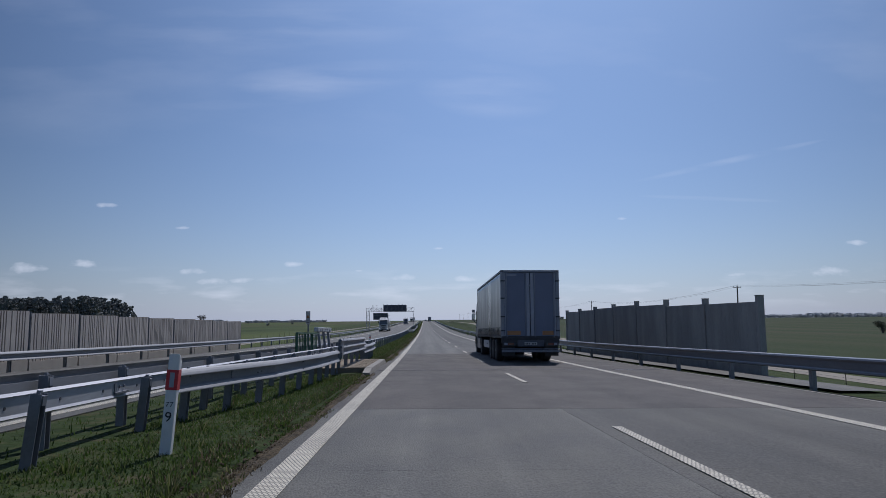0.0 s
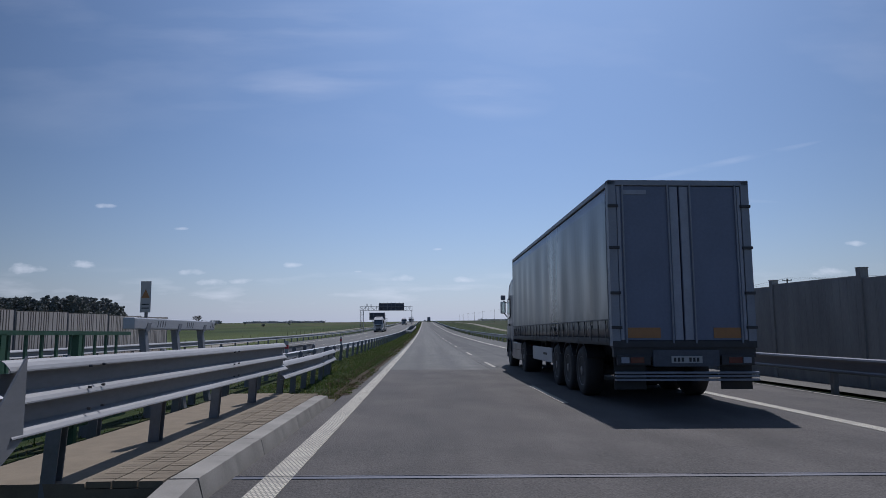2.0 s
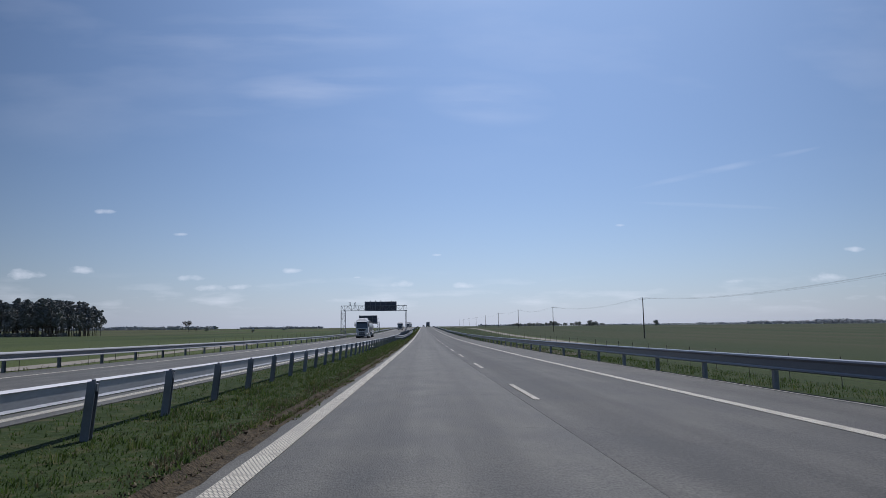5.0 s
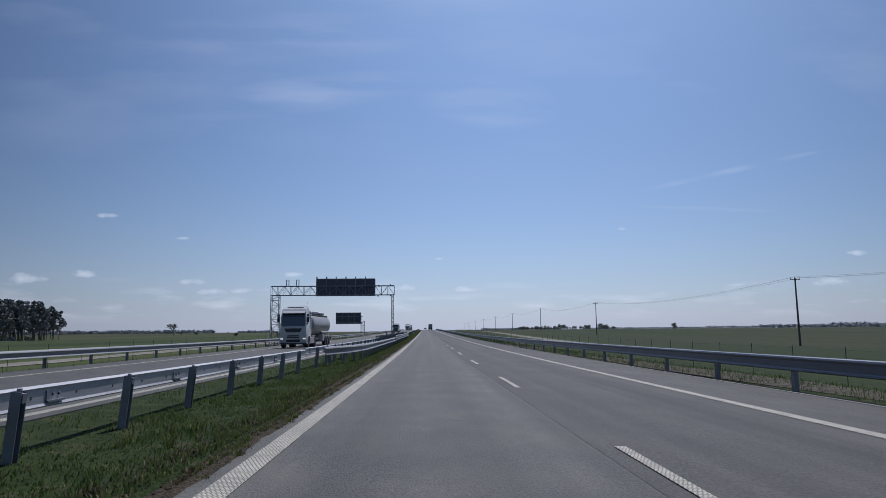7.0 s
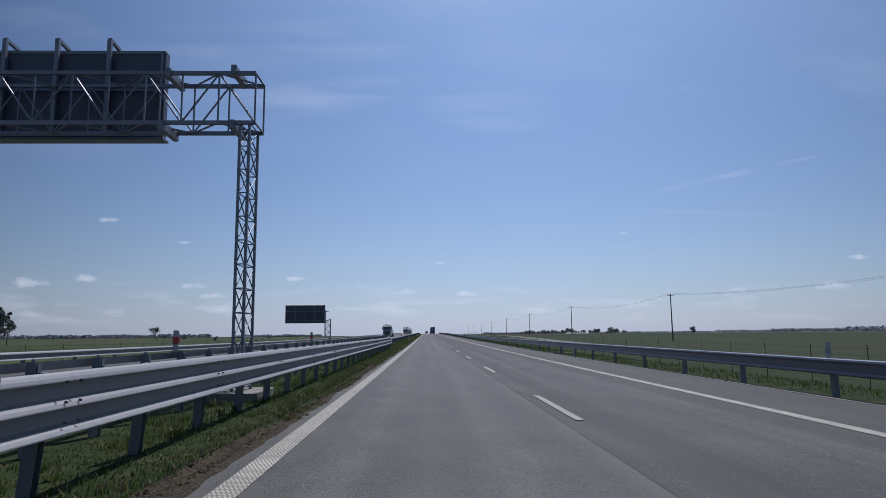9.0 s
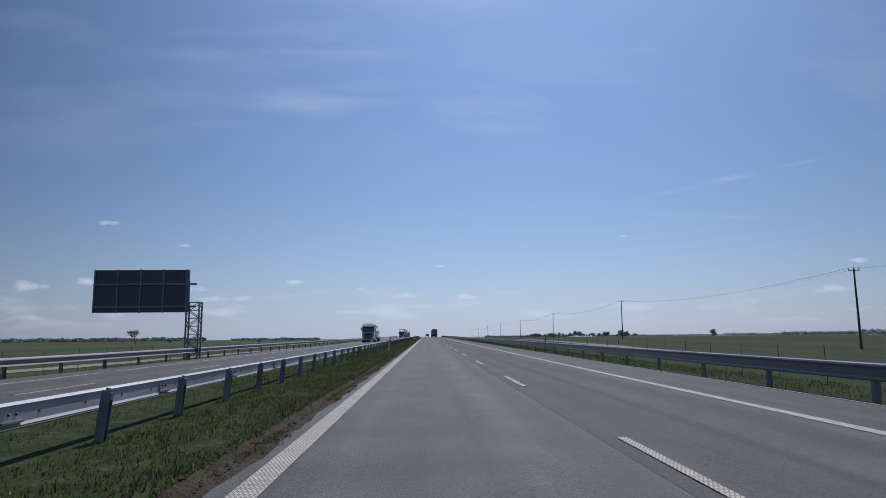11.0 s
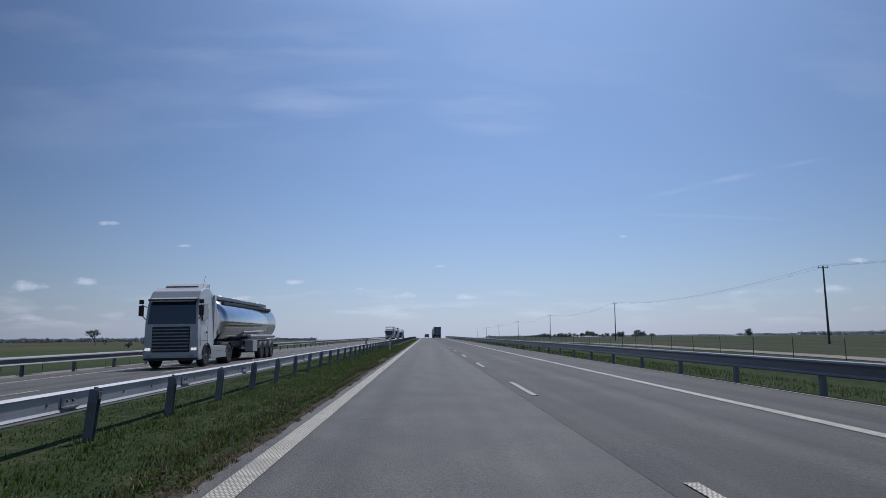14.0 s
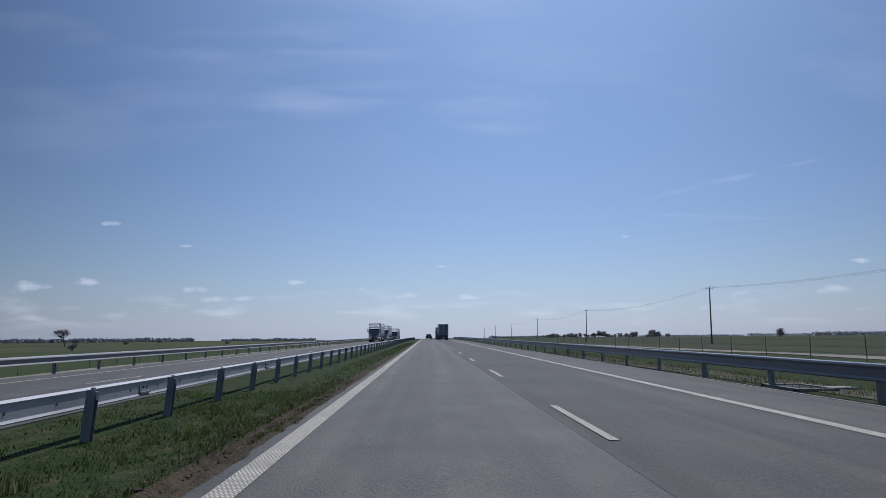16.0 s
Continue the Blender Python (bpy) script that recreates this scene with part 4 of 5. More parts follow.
        part("fairing_gap", boxes((s * 1.232, s * 1.239, y - 2.0, y + .28, .70, .712)), M_BLACK, fair)
        bm = prism(bmesh.new(), [(y - .42, 1.35), (y + .02, 1.2), (y + .02, high - .3), (y - .30, high - .35)], s * 1.17, s * 1.225, .02)
        defl = part("air_deflector", bm, paint, cab)
        for cy, cz, ry, rz, a0, a1 in ((y - .16, 2.45, .12, .34, .4, 3.6), (y - .18, 2.05, .10, .30, 2.0, 5.6), (y - .12, 1.75, .07, .26, .2, 2.6)):
            part("scroll", arch(bmesh.new(), s * 1.224, s * 1.229, cy, cz, ry, rz, a0, a1, .022, 10), M_SKIRT, defl, "pale painted scroll")
        part("headlamp", boxes((s * .90, s * 1.15, f - .01, f + .085, .80, .91), bevel=.03), M_HEADLAMP if lamps else M_PALE, cab, "clear headlamp")
        part("fog_lamp", boxes((s * .80, s * 1.08, f + .01, f + .07, .50, .60), bevel=.02), M_PALE, cab)
    if tall_grille:
        grille = part("grille", boxes((-.84, .84, f + .02, f + .085, .72, 1.86), bevel=.03), M_BLACK, cab)
        for k in range(7):
            part("slat", boxes((-.80, .80, f + .075, f + .115, .80 + k * .15, .86 + k * .15), bevel=.01), M_FRAME, grille)
        part("visor_band", boxes((-1.10, 1.10, f - .16, f + .02, wt - .10, wt - .02), bevel=.02), M_BLACK, cab)
    else:
        bm = bmesh.new()
        prism(bm, [(f + .035, 1.30 + dz * .5), (f + .085, 1.30 + dz * .5), (f + .075, 1.62 + dz * .6), (f + .02, 1.62 + dz * .6)], -.80, .80)
        for q in bm.verts:
            if q.co.z < 1.4 + dz * .5:
                q.co.x *= .78
        grille = part("grille", bm, M_BLACK, cab)
        for k in range(2):
            part("slat", boxes((-.60, .60, f + .08, f + .10, 1.38 + dz * .5 + k * .11, 1.395 + dz * .5 + k * .11)), M_RIM, grille)
        for z0, z1, w in ((1.06, 1.17, .52), (.90, 1.0, .56), (.56, .78, .62)):
            part("lower_grille", boxes((-w, w, f + .02, f + .075, z0, z1), bevel=.02), M_BLACK, cab)
    part("lamp_bar", boxes((-.75, .75, y + .95, y + 1.02, high, high + .07), bevel=.02), M_RIM, cab)
    part("bumper", boxes((-1.2, 1.2, f - .02, f + .06, .38, .46), bevel=.015), M_BLACK, cab)
    if spoiler:
        bm = prism(bmesh.new(), [(y - .02, high - .3), (y - .02, high + lift), (y + .12, high + lift + .02), (y + .75, high - .02)], -.96, .96, .012)
        part("roof_spoiler", bm, paint, cab)
    part("aerial", rod(bmesh.new(), (-1.0, f - .9, high - .2), (-1.06, f - 1.15, high + .55), .006, 5), M_BLACK, cab)
    part("chassis", boxes((-.45, -.33, y - 3.2, y + .6, .75, .98), (.33, .45, y - 3.2, y + .6, .75, .98), (-.4, .4, y - 3.1, y - 2.0, .98, 1.12)), M_CHASSIS, v)
    wheel(v, -1.24, f - 1.04, .5, .32, -1), wheel(v, 1.24, f - 1.04, .5, .32, 1)
    axle(v, y - 2.5, 1.25, .5, .55)
    pl = part("rear_plate", boxes((-1.10, -.62, y - 3.62, y - 3.60, .72, .83)), M_PLATE, v)
    for k in range(8):
        part("bar", boxes((-1.07 + k * .054, -1.035 + k * .054, y - 3.625, y - 3.619, .745, .805)), M_BLACK, pl)
    part("plate_bracket", boxes((-.62, -.36, y - 3.63, y - 3.58, .74, .82)), M_CHASSIS, v)
    part("marker_lamp", boxes((-1.18, -1.10, y - 3.55, y - 3.50, .88, .93), bevel=.01), M_LAMP_RED, v, "small red marker lamp")
    for s in (-1, 1):
        bm = arch(bmesh.new(), s * .75, s * 1.25, y - 2.5, .5, .60, .58, .15, math.pi - .15)
        part("mudguard", bm, M_BLACK, v)


def curtain_trailer(v, n=12.75, cloth=M_CURTAIN, door=M_DOOR, fine=True):
    """A curtain-sided semi-trailer from y = 0 to n."""
    for s in (-1, 1):
        bm = bmesh.new()
        nx, nz = (110, 14) if fine else (24, 4)
        g = []
        for i in range(nx + 1):
            y = .12 + (n - .24) * i / nx
            col = []
            for j in range(nz + 1):
                z = 1.18 + (3.86 - 1.18) * j / nz
                k = 1 - abs(2 * j / nz - 1) ** 2
                wv = .012 * math.sin(y * 5.1 + .6 * math.sin(y * 1.3)) * k + .03 * noise.noise((y * .8, z * .5, 2.0 + s)) * k
                wv += .010 * math.sin(y * 11.2) * max(0, 1 - j / 3)
                col.append(bm.verts.new((s * (1.262 + wv), y, z)))
            g.append(col)
        for a, b in zip(g, g[1:]):
            for j in range(nz):
                bm.faces.new((a[j], a[j + 1], b[j + 1], b[j]))
        r = bmesh.ops.extrude_face_region(bm, geom=bm.faces[:])
        for q in r["geom"]:
            if isinstance(q, bmesh.types.BMVert):
                q.co.x -= s * .02
        cur = part("curtain", bm, cloth, v, "rippled blue-grey tarpaulin side", True)
        part("hem", boxes((s * 1.268, s * 1.285, .12, n - .12, 1.50, 1.525)), M_HEM, cur, "stitched webbing hem")
        part("lower_hem", boxes((s * 1.255, s * 1.285, .12, n - .12, 1.10, 1.19)), M_CHASSIS, cur)
        if fine:
            pm = bm2 = None
            for k in range(24):
                y = .35 + k * (n - .7) / 23
                m = pose(s * 1.285, y, 0, 0, 0, random.uniform(-2, 2))
                if pm is None:
                    o = part("strap", boxes((-.006, .006, -.022, .022, 1.12, 1.50)), M_BLACK, cur)
                    o.matrix_basis, pm = m, o.data
                    o2 = part("buckle", boxes((-.012, .014, -.028, .028, 1.34, 1.43), bevel=.006), M_RIM, o)
                    bm2 = o2.data
                else:
                    o = share("strap", pm, cur, m)
                    share("buckle", bm2, o, Matrix())
    part("roof", boxes((-1.27, 1.27, 0, n, 3.90, 4.0), bevel=.02), M_FRAME, v)
    part("front_wall", boxes((-1.27, 1.27, n - .08, n + .02, 1.1, 3.92), bevel=.02), M_FRAME, v)
    part("floor", boxes((-1.25, 1.25, .02, n - .02, 1.06, 1.17)), M_CHASSIS, v)
    rear = part("rear_frame", boxes((-1.275, -1.13, -.03, .14, 1.05, 3.99), (1.13, 1.275, -.03, .14, 1.05, 3.99), (-1.275, 1.275, -.03, .14, 3.90, 4.0), bevel=.012), M_FRAME, v)
    part("rear_sill", boxes((-1.27, 1.27, -.035, .14, 1.02, 1.14), bevel=.012), M_CHASSIS, v)
    for s in (-1, 1):
        d = part("door", boxes((s * .012, s * 1.125, -.005, .06, 1.15, 3.89), bevel=.008), door, v, "dark blue trailer door")
        part("edge_strip", boxes((s * .02, s * .16, -.02, -.004, 1.16, 3.88)), M_PALE, d)
        part("edge_strip", boxes((s * 1.06, s * 1.115, -.02, -.004, 1.16, 3.88)), M_PALE, d)
        for x in (.20, 1.02):
            part("locking_bar", rod(bmesh.new(), (s * x, -.035, 1.10), (s * x, -.035, 3.92), .016, 8), M_FRAME, d)
        part("reflector", boxes((s * .42 if s < 0 else s * .52, s * 1.0, -.016, -.004, 1.19, 1.37)), M_AMBER, d, "amber reflective plate")
        for z in (1.35, 1.95, 2.75, 3.5):
            part("hinge", boxes((s * 1.10, s * 1.285, -.06, -.02, z, z + .05), bevel=.006), M_CHASSIS, rear)
        lamp = part("tail_lamp", boxes((s * .62, s * 1.20, -.05, .05, .72, .90), bevel=.02), M_CHASSIS, v)
        part("lens", boxes((s * .74, s * .98, -.062, -.048, .76, .86), bevel=.006), M_LAMP_RED, lamp)
        part("lens", boxes((s * 1.0, s * 1.14, -.062, -.048, .76, .86), bevel=.006), M_PALE, lamp)
        part("mudflap", boxes((s * .66, s * 1.22, .12, .135, .30, .95)), M_BLACK, v)
    part("label_plate", boxes((-1.02, -.58, -.014, -.003, 3.74, 3.82)), M_PALE, v)
    plate = part("number_plate", boxes((-.27, .27, -.075, -.06, .76, .88), bevel=.004), M_PLATE, v)
    for k in range(7):
        if k != 3:
            part("bar", boxes((-.23 + k * .067, -.19 + k * .067, -.079, -.0745, .785, .855)), M_BLACK, plate)
    part("plate_panel", boxes((-.58, .58, -.06, .0, .70, .98), bevel=.01), M_HEM, v)
    for z in (.46, .52, .58):
        part("bumper_bar", boxes((-1.25, 1.25, -.10, .0, z, z + .035), bevel=.008), M_FRAME, v)
    part("cross_member", boxes((-1.25, 1.25, .0, .12, .86, 1.06)), M_CHASSIS, v)
    part("chassis", boxes((-.55, -.43, .1, n - .3, .80, 1.06), (.43, .55, .1, n - .3, .80, 1.06)), M_CHASSIS, v)
    for y in (2.4, 3.7, 5.0):
        axle(v, y, 1.26, .50, .36)
    for s in (-1, 1):
        for y in (2.4, 3.7, 5.0):
            bm = arch(bmesh.new(), s * .87, s * 1.25, y, .52, .57, .55, .5, math.pi - .5, .02, 9)
            part("mudguard", bm, M_BLACK, v)
        sk = part("side_skirt", boxes((s * 1.22, s * 1.255, 5.6, 8.55, .52, .90), bevel=.015), M_SKIRT, v, "white side guard panel")
        part("emblem", boxes((s * 1.254, s * 1.262, 6.25, 6.75, .70, .76)), M_BLACK, sk, "dark emblem bar")
        part("landing_leg", boxes((s * .62, s * .76, 9.0, 9.15, .25, 1.06), (s * .55, s * .85, 8.95, 9.2, .22, .27)), M_CHASSIS, v)
    part("pallet_box", boxes((-.9, .9, 6.0, 8.2, .50, .82), bevel=.02), M_CHASSIS, v)


def tank_trailer(v, n=11.6, shell=M_TANK, rings=True):
    r = 1.12
    prof = [(.55, .05), (.9, .09), (1.06, .18), (r, .34)]
    for k in range(1, 8 if rings else 1):
        y = .34 + (n - .68) * k / 8
        prof += [(r, y - .16), (r, y - .045), (r + .010, y - .035), (r + .010, y + .035), (r, y + .045), (r, y + .16)]
    prof += [(r, n - .34), (1.06, n - .18), (.9, n - .09), (.55, n - .05)]
    tank = part("tank", lathe(bmesh.new(), prof, 40, "y", (0, 0, 2.22)), shell, v, "long rounded metal tank", True)
    part("side_rail", boxes((-.80, -.66, .5, n - .5, 3.06, 3.22), (.66, .80, .5, n - .5, 3.06, 3.22), bevel=.02), M_CHASSIS, tank)
    part("walkway", boxes((-.35, .35, .4, n - .4, 3.35, 3.40), (-.42, -.38, .4, n - .4, 3.38, 3.52), (.38, .42, .4, n - .4, 3.38, 3.52)), M_GANTRY, tank)
    for k in range(4):
        y = 1.6 + k * 2.7
        hole = part("manhole", lathe(bmesh.new(), [(.32, 0), (.32, .18), (.24, .24), (.05, .25)], 16, "y"), M_GANTRY, tank)
        hole.matrix_basis = pose(0, y, 3.38, 90)
    part("hose_tray", rod(bmesh.new(), (-1.12, 1.0, 1.38), (-1.12, n - 4.5, 1.38), .11, 10), M_TANK, v)
    part("hose_tray", rod(bmesh.new(), (1.12, 1.0, 1.38), (1.12, n - 4.5, 1.38), .11, 10), M_TANK, v)
    bm = bmesh.new()
    for x in (-.3, .3):
        rod(bm, (x, -.02, .8), (x, -.02, 3.5), .025)
    for k in range(9):
        rod(bm, (-.3, -.02, .95 + k * .3), (.3, -.02, .95 + k * .3), .018)
    part("ladder", bm, M_GANTRY, v)
    part("chassis", boxes((-.6, -.45, .1, n - .2, .85, 1.15), (.45, .6, .1, n - .2, .85, 1.15)), M_CHASSIS, v)
    part("bumper_bar", boxes((-1.22, 1.22, -.1, .02, .48, .62), bevel=.02), M_WHITE, v)
    for s in (-1, 1):
        part("tail_lamp", boxes((s * .7, s * 1.18, -.11, -.08, .66, .84), bevel=.01), M_LAMP_RED, v)
        part("side_cabinet", boxes((s * .75, s * 1.22, 5.6, 6.6, .5, 1.15), bevel=.02), M_SKIRT, v)
    for y in (1.9, 3.2, 4.5):
        axle(v, y, 1.24, .5, .36)
        for s in (-1, 1):
            bm = arch(bmesh.new(), s * .86, s * 1.24, y, .52, .57, .55, .3, math.pi - .3, .02, 10)
            part("mudguard", bm, M_TANK, v)


def on_road(x, y, turn=0):
    """A pose on the carriageway, tilted with the road's grade and crossfall."""
    up = math.degrees(math.atan(.008)) * (1 if x > -3 else -1)
    return Matrix.Translation((x, y, zs(x, y))) @ pose(0, 0, 0, slope(y), up, 0) @ pose(0, 0, 0, 0, 0, turn)


def car(m, paint, label):
    v = thing("car", m, label, "car", "cars")
    bm = prism(bmesh.new(), [(-2.05, .35), (-2.1, .75), (-1.95, 1.0), (1.0, 1.0), (1.95, .82), (2.1, .6), (2.08, .32)], -.88, .88, .05)
    body_ = part("body", bm, paint, v)
    bm = prism(bmesh.new(), [(-1.9, .98), (-1.55, 1.42), (.05, 1.46), (.95, .98)], -.74, .74, .06)
    part("cabin", bm, M_GLASS, v, "dark glazed cabin")
    part("roof", boxes((-.66, .66, -1.5, .05, 1.44, 1.49), bevel=.02), paint, v)
    part("number_plate", boxes((-.26, .26, -2.125, -2.10, .55, .66)), M_PLATE, v)
    for s in (-1, 1):
        part("tail_lamp", boxes((s * .55, s * .84, -2.12, -2.04, .72, .90), bevel=.02), M_LAMP_RED, body_)
        part("headlamp", boxes((s * .5, s * .82, 1.98, 2.09, .62, .76), bevel=.02), M_PALE, body_)
        for y in (-1.3, 1.3):
            wheel(v, s * .88, y, .32, .2, s)
    return v


semi = thing("semi_truck", on_road(4.215, 28), "navy blue semi truck with a blue-grey curtain-sided trailer", "truck", "trucks")
curtain_trailer(semi)
tractor(semi, 12.95, M_CAB_GREY, 3.36, lift=.30, shell=M_SHELL)

tanker = thing("tank_truck", on_road(-11.95, 185.2 + 16.0, 180), "white tank truck with a grey ribbed tank, headlamps on", "truck", "tank trucks")
tank_trailer(tanker, 11.6, M_TANK)
tractor(tanker, 13.9, M_CAB_WHITE, 3.70, True, True, 1.98)
tanker2 = thing("tank_truck", on_road(-11.45, 384.4 + 16.0, 180), "white tank truck with a polished steel tank", "truck", "tank trucks")
tank_trailer(tanker2, 11.6, M_TANK2, False)
tractor(tanker2, 13.9, M_CAB_WHITE, 3.70, True, True, 1.98, True, .22)
far = thing("semi_truck", on_road(-11.7, 565 + 15, 180), "distant white semi truck with a pale trailer", "truck", "trucks")
curtain_trailer(far, 12.75, M_SKIRT, M_SKIRT, False)
tractor(far, 12.95, M_CAB_WHITE, 3.55, True, True)
for x, y, turn in ((-11.7, 612, 180), (-11.7, 668, 180)):
    copy_thing(far, on_road(x, y, turn))
ahead = copy_thing(semi, on_road(4.0, 590))
tagged(ahead, "distant dark semi truck far ahead on the slow lane")
tagged(copy_thing(semi, on_road(4.0, 645)), "distant dark semi truck far ahead on the slow lane")
car(on_road(.3, 610), M_CAB_GREY, "distant dark grey car on the fast lane")


# ------------------------------------------------------------------ delineators and small signs
def text_mesh(body, size, depth=.002):
    cu = bpy.data.curves.new("digits", "FONT")
    cu.body, cu.size, cu.extrude, cu.align_x = body, size, depth, "CENTER"
    ob = new("digits", cu)
    me = bpy.data.meshes.new_from_object(ob.evaluated_get(bpy.context.evaluated_depsgraph_get()))
    bpy.data.objects.remove(ob)
    me.materials.append(M_BLACK)
    return me


def delineator(x, y, turn=0, digits=False):
    d = thing("delineator_post", pose(x, y, ground_z(x, y), 0, 4, turn), "white plastic delineator post with a red reflector band", "delineator", "delineators")
    bm = prism(bmesh.new(), [(-.05, -.1), (.05, -.1), (.05, 1.02), (-.05, 1.10)], -.06, .06, .012)
    part("post", bm, M_WHITE, d)
    part("band", boxes((-.063, .063, -.054, .053, .70, .92)), M_RED, d, "red reflector band")
    part("reflector", boxes((-.025, .025, -.058, -.053, .73, .89)), M_PALE, d, "silver reflector")
    if digits:
        for body, u, z, sz in (("7", -.022, .52, .075), ("7", .022, .52, .075), ("9", 0, .36, .15)):
            share("digit", text_mesh(body, sz), d, pose(u, -.053, z, 90))


def rail_reflector(x, y, z, col):
    d = thing("rail_reflector", Matrix.Translation((x, y, zs(x, y) + z)), "small upright reflector standing on a guard rail", "reflector", "rail reflectors")
    part("blade", prism(bmesh.new(), [(-.025, 0), (.025, 0), (.025, .34), (-.025, .38)], -.048, .048, .01), M_PLATE, d)
    part("band", boxes((-.050, .050, -.029, .027, .14, .26)), col, d)


delineator(-3.18, 7.1, 4, True)
delineator(-2.98, 408.7, -3, True)
delineator(-3.05, 307.0, 3, True)
for x, y, z, c in ((-4.5, 36.9, .672, M_RED), (-4.5, 50.0, .672, M_RED), (-4.45, 202.2, .977, M_RED), (-4.45, 216.1, .977, M_RED), (-4.45, 403.6, .588, M_RED), (8.55, 204.2, .72, M_PALE), (8.55, 304, .72, M_RED), (-4.32, 306, .72, M_RED), (-16.5, 255, .74, M_RED), (-16.5, 405, .74, M_RED)):
    rail_reflector(x, y, z, c)


def bridge_sign():
    x, y = -5.5, 29.0
    d = thing("warning_plate", Matrix.Translation((x, y, ground_z(x, y))), "tall white plate with an amber triangle on a grey post", "road sign")
    part("post", rod(bmesh.new(), (0, .04, -.2), (0, .04, 2.3), .03, 10), M_ZINC_POST, d)
    pl = part("plate", boxes((-.095, .095, -.012, .0, 1.72, 2.30), bevel=.004), M_PLATE, d)
    bm = bmesh.new()
    a = [bm.verts.new((u, -.014, w)) for u, w in ((-.075, 1.99), (.075, 1.99), (0, 2.15))]
    b = [bm.verts.new((u, -.018, w)) for u, w in ((-.075, 1.99), (.075, 1.99), (0, 2.15))]
    bm.faces.new(a), bm.faces.new(b)
    for k in range(3):
        bm.faces.new((a[k], a[(k + 1) % 3], b[(k + 1) % 3], b[k]))
    part("triangle", bm, M_AMBER, pl)
    part("bars", boxes((-.065, .065, -.016, -.012, 1.79, 1.81), (-.065, .065, -.016, -.012, 1.86, 1.88)), M_BLACK, pl)


bridge_sign()


# ------------------------------------------------------------------ tracks, fences, gravel beyond the verges
def laid_strip(name, x0, x1, y0, y1, up, material, label, category, wob=.0, d=6.0, kind="structure"):
    bm = bmesh.new()
    rows = []
    for y in steps(y0, y1, d):
        a, b = x0 + wob * noise.noise((y * .05, 1, 0)), x1 + wob * noise.noise((y * .05, 5, 0))
        rows.append([bm.verts.new((x, y, ground_z(x, y) + up)) for x in np.linspace(a, b, 5)])
    for a, b in zip(rows, rows[1:]):
        for k in range(4):
            bm.faces.new((a[k], a[k + 1], b[k + 1], b[k]))
    return tagged(link(name, bm, material, True), label, category, kind=kind)


laid_strip("track", 29.2, 32.6, -80, 900, .05, M_TRACK, "pale gravel service track beyond the fence", "track", .5, 5)
laid_strip("track", -39.0, -35.5, -80, 900, .05, M_TRACK, "pale gravel service track across the field", "track", .6, 5)
laid_strip("gravel_verge", -18.4, -15.75, 392, 545, .05, M_TRACK, "pale gravel verge under the far guard rail", "gravel", .5, 2.5)
for y0, y1 in ((96, 165), (176, 200), (405, 470)):
    laid_strip("gravel_verge", 8.85, 10.5, y0, y1, .016, M_GRAVEL, "bare gravel strip behind the guard rail", "gravel", .9, 1.25)
strip("pavement_edge", 8.03, 8.12, -100, 640, .008, M_KERB, .06, parent=road)
laid_strip("kerb_gutter", 8.12, 8.32, -60, 640, .045, M_BASE, "dark gutter strip along the hard shoulder", "gutter", 0, 8)
laid_strip("soil_edge", -2.30, -1.97, -60, 640, .022, M_SOIL, "brown bare soil with dead grass along the road edge", "soil", .22, .4)


def soil_creep(y0, y1):
    """A ragged film of washed-in soil over the outer edge of the concrete."""
    bm = bmesh.new()
    rows = []
    for y in steps(y0, y1, .2):
        x1 = -1.90 + .07 * noise.noise((y * .5, 2, 0)) + .05 * noise.noise((y * 2.3, 6, 0))
        rows.append([bm.verts.new(p) for p in ((-2.12, y, zs(-2.1, y) - .07), (-2.0, y, zs(-2.0, y) + .012), ((x1 - 2.0) / 2, y, zs(-1.95, y) + .016), (x1, y, zs(x1, y) - .001))])
    for a, b in zip(rows, rows[1:]):
        for k in range(3):
            bm.faces.new((a[k], a[k + 1], b[k + 1], b[k]))
    tagged(link("soil_film", bm, M_SOIL, True), "dark washed-in soil along the outer edge of the concrete", "soil", kind="structure")


soil_creep(-40, 20.8)
soil_creep(30.4, 520)
laid_strip("bridge_deck_edge", 8.75, 9.9, 14, 64, .06, M_CONCRETE, "pale concrete strip behind the guard rail on the bridge", "paving", 0, 5)


def drain(x, y):
    d = thing("drain_inlet", pose(x, y, ground_z(x, y) + .02, slope(y)), "pale concrete drain inlet with a dark grille", "drain")
    part("frame", boxes((-.5, -.4, -.8, .8, -.1, .05), (.4, .5, -.8, .8, -.1, .05), (-.5, .5, -.8, -.7, -.1, .05), (-.5, .5, .7, .8, -.1, .05), (.5, 1.3, -.25, .25, -.15, .02)), M_KERB, d)
    part("pit", boxes((-.4, .4, -.7, .7, -.12, -.08)), M_BASE, d)
    me = None
    for k in range(10):
        m = Matrix.Translation((0, -.63 + k * .14, 0))
        if me is None:
            o = part("grille_bar", boxes((-.4, .4, -.025, .025, -.04, .02)), M_BOLT, d)
            o.matrix_basis, me = m, o.data
        else:
            share("grille_bar", me, d, m)


laid_strip("drain_slab", -4.95, -4.55, 115.6, 120.6, .10, M_KERB, "pale concrete drain slab lying in the median grass", "drain slab", .02, 1.0)
drain(8.95, 436)
drain(8.95, 236)


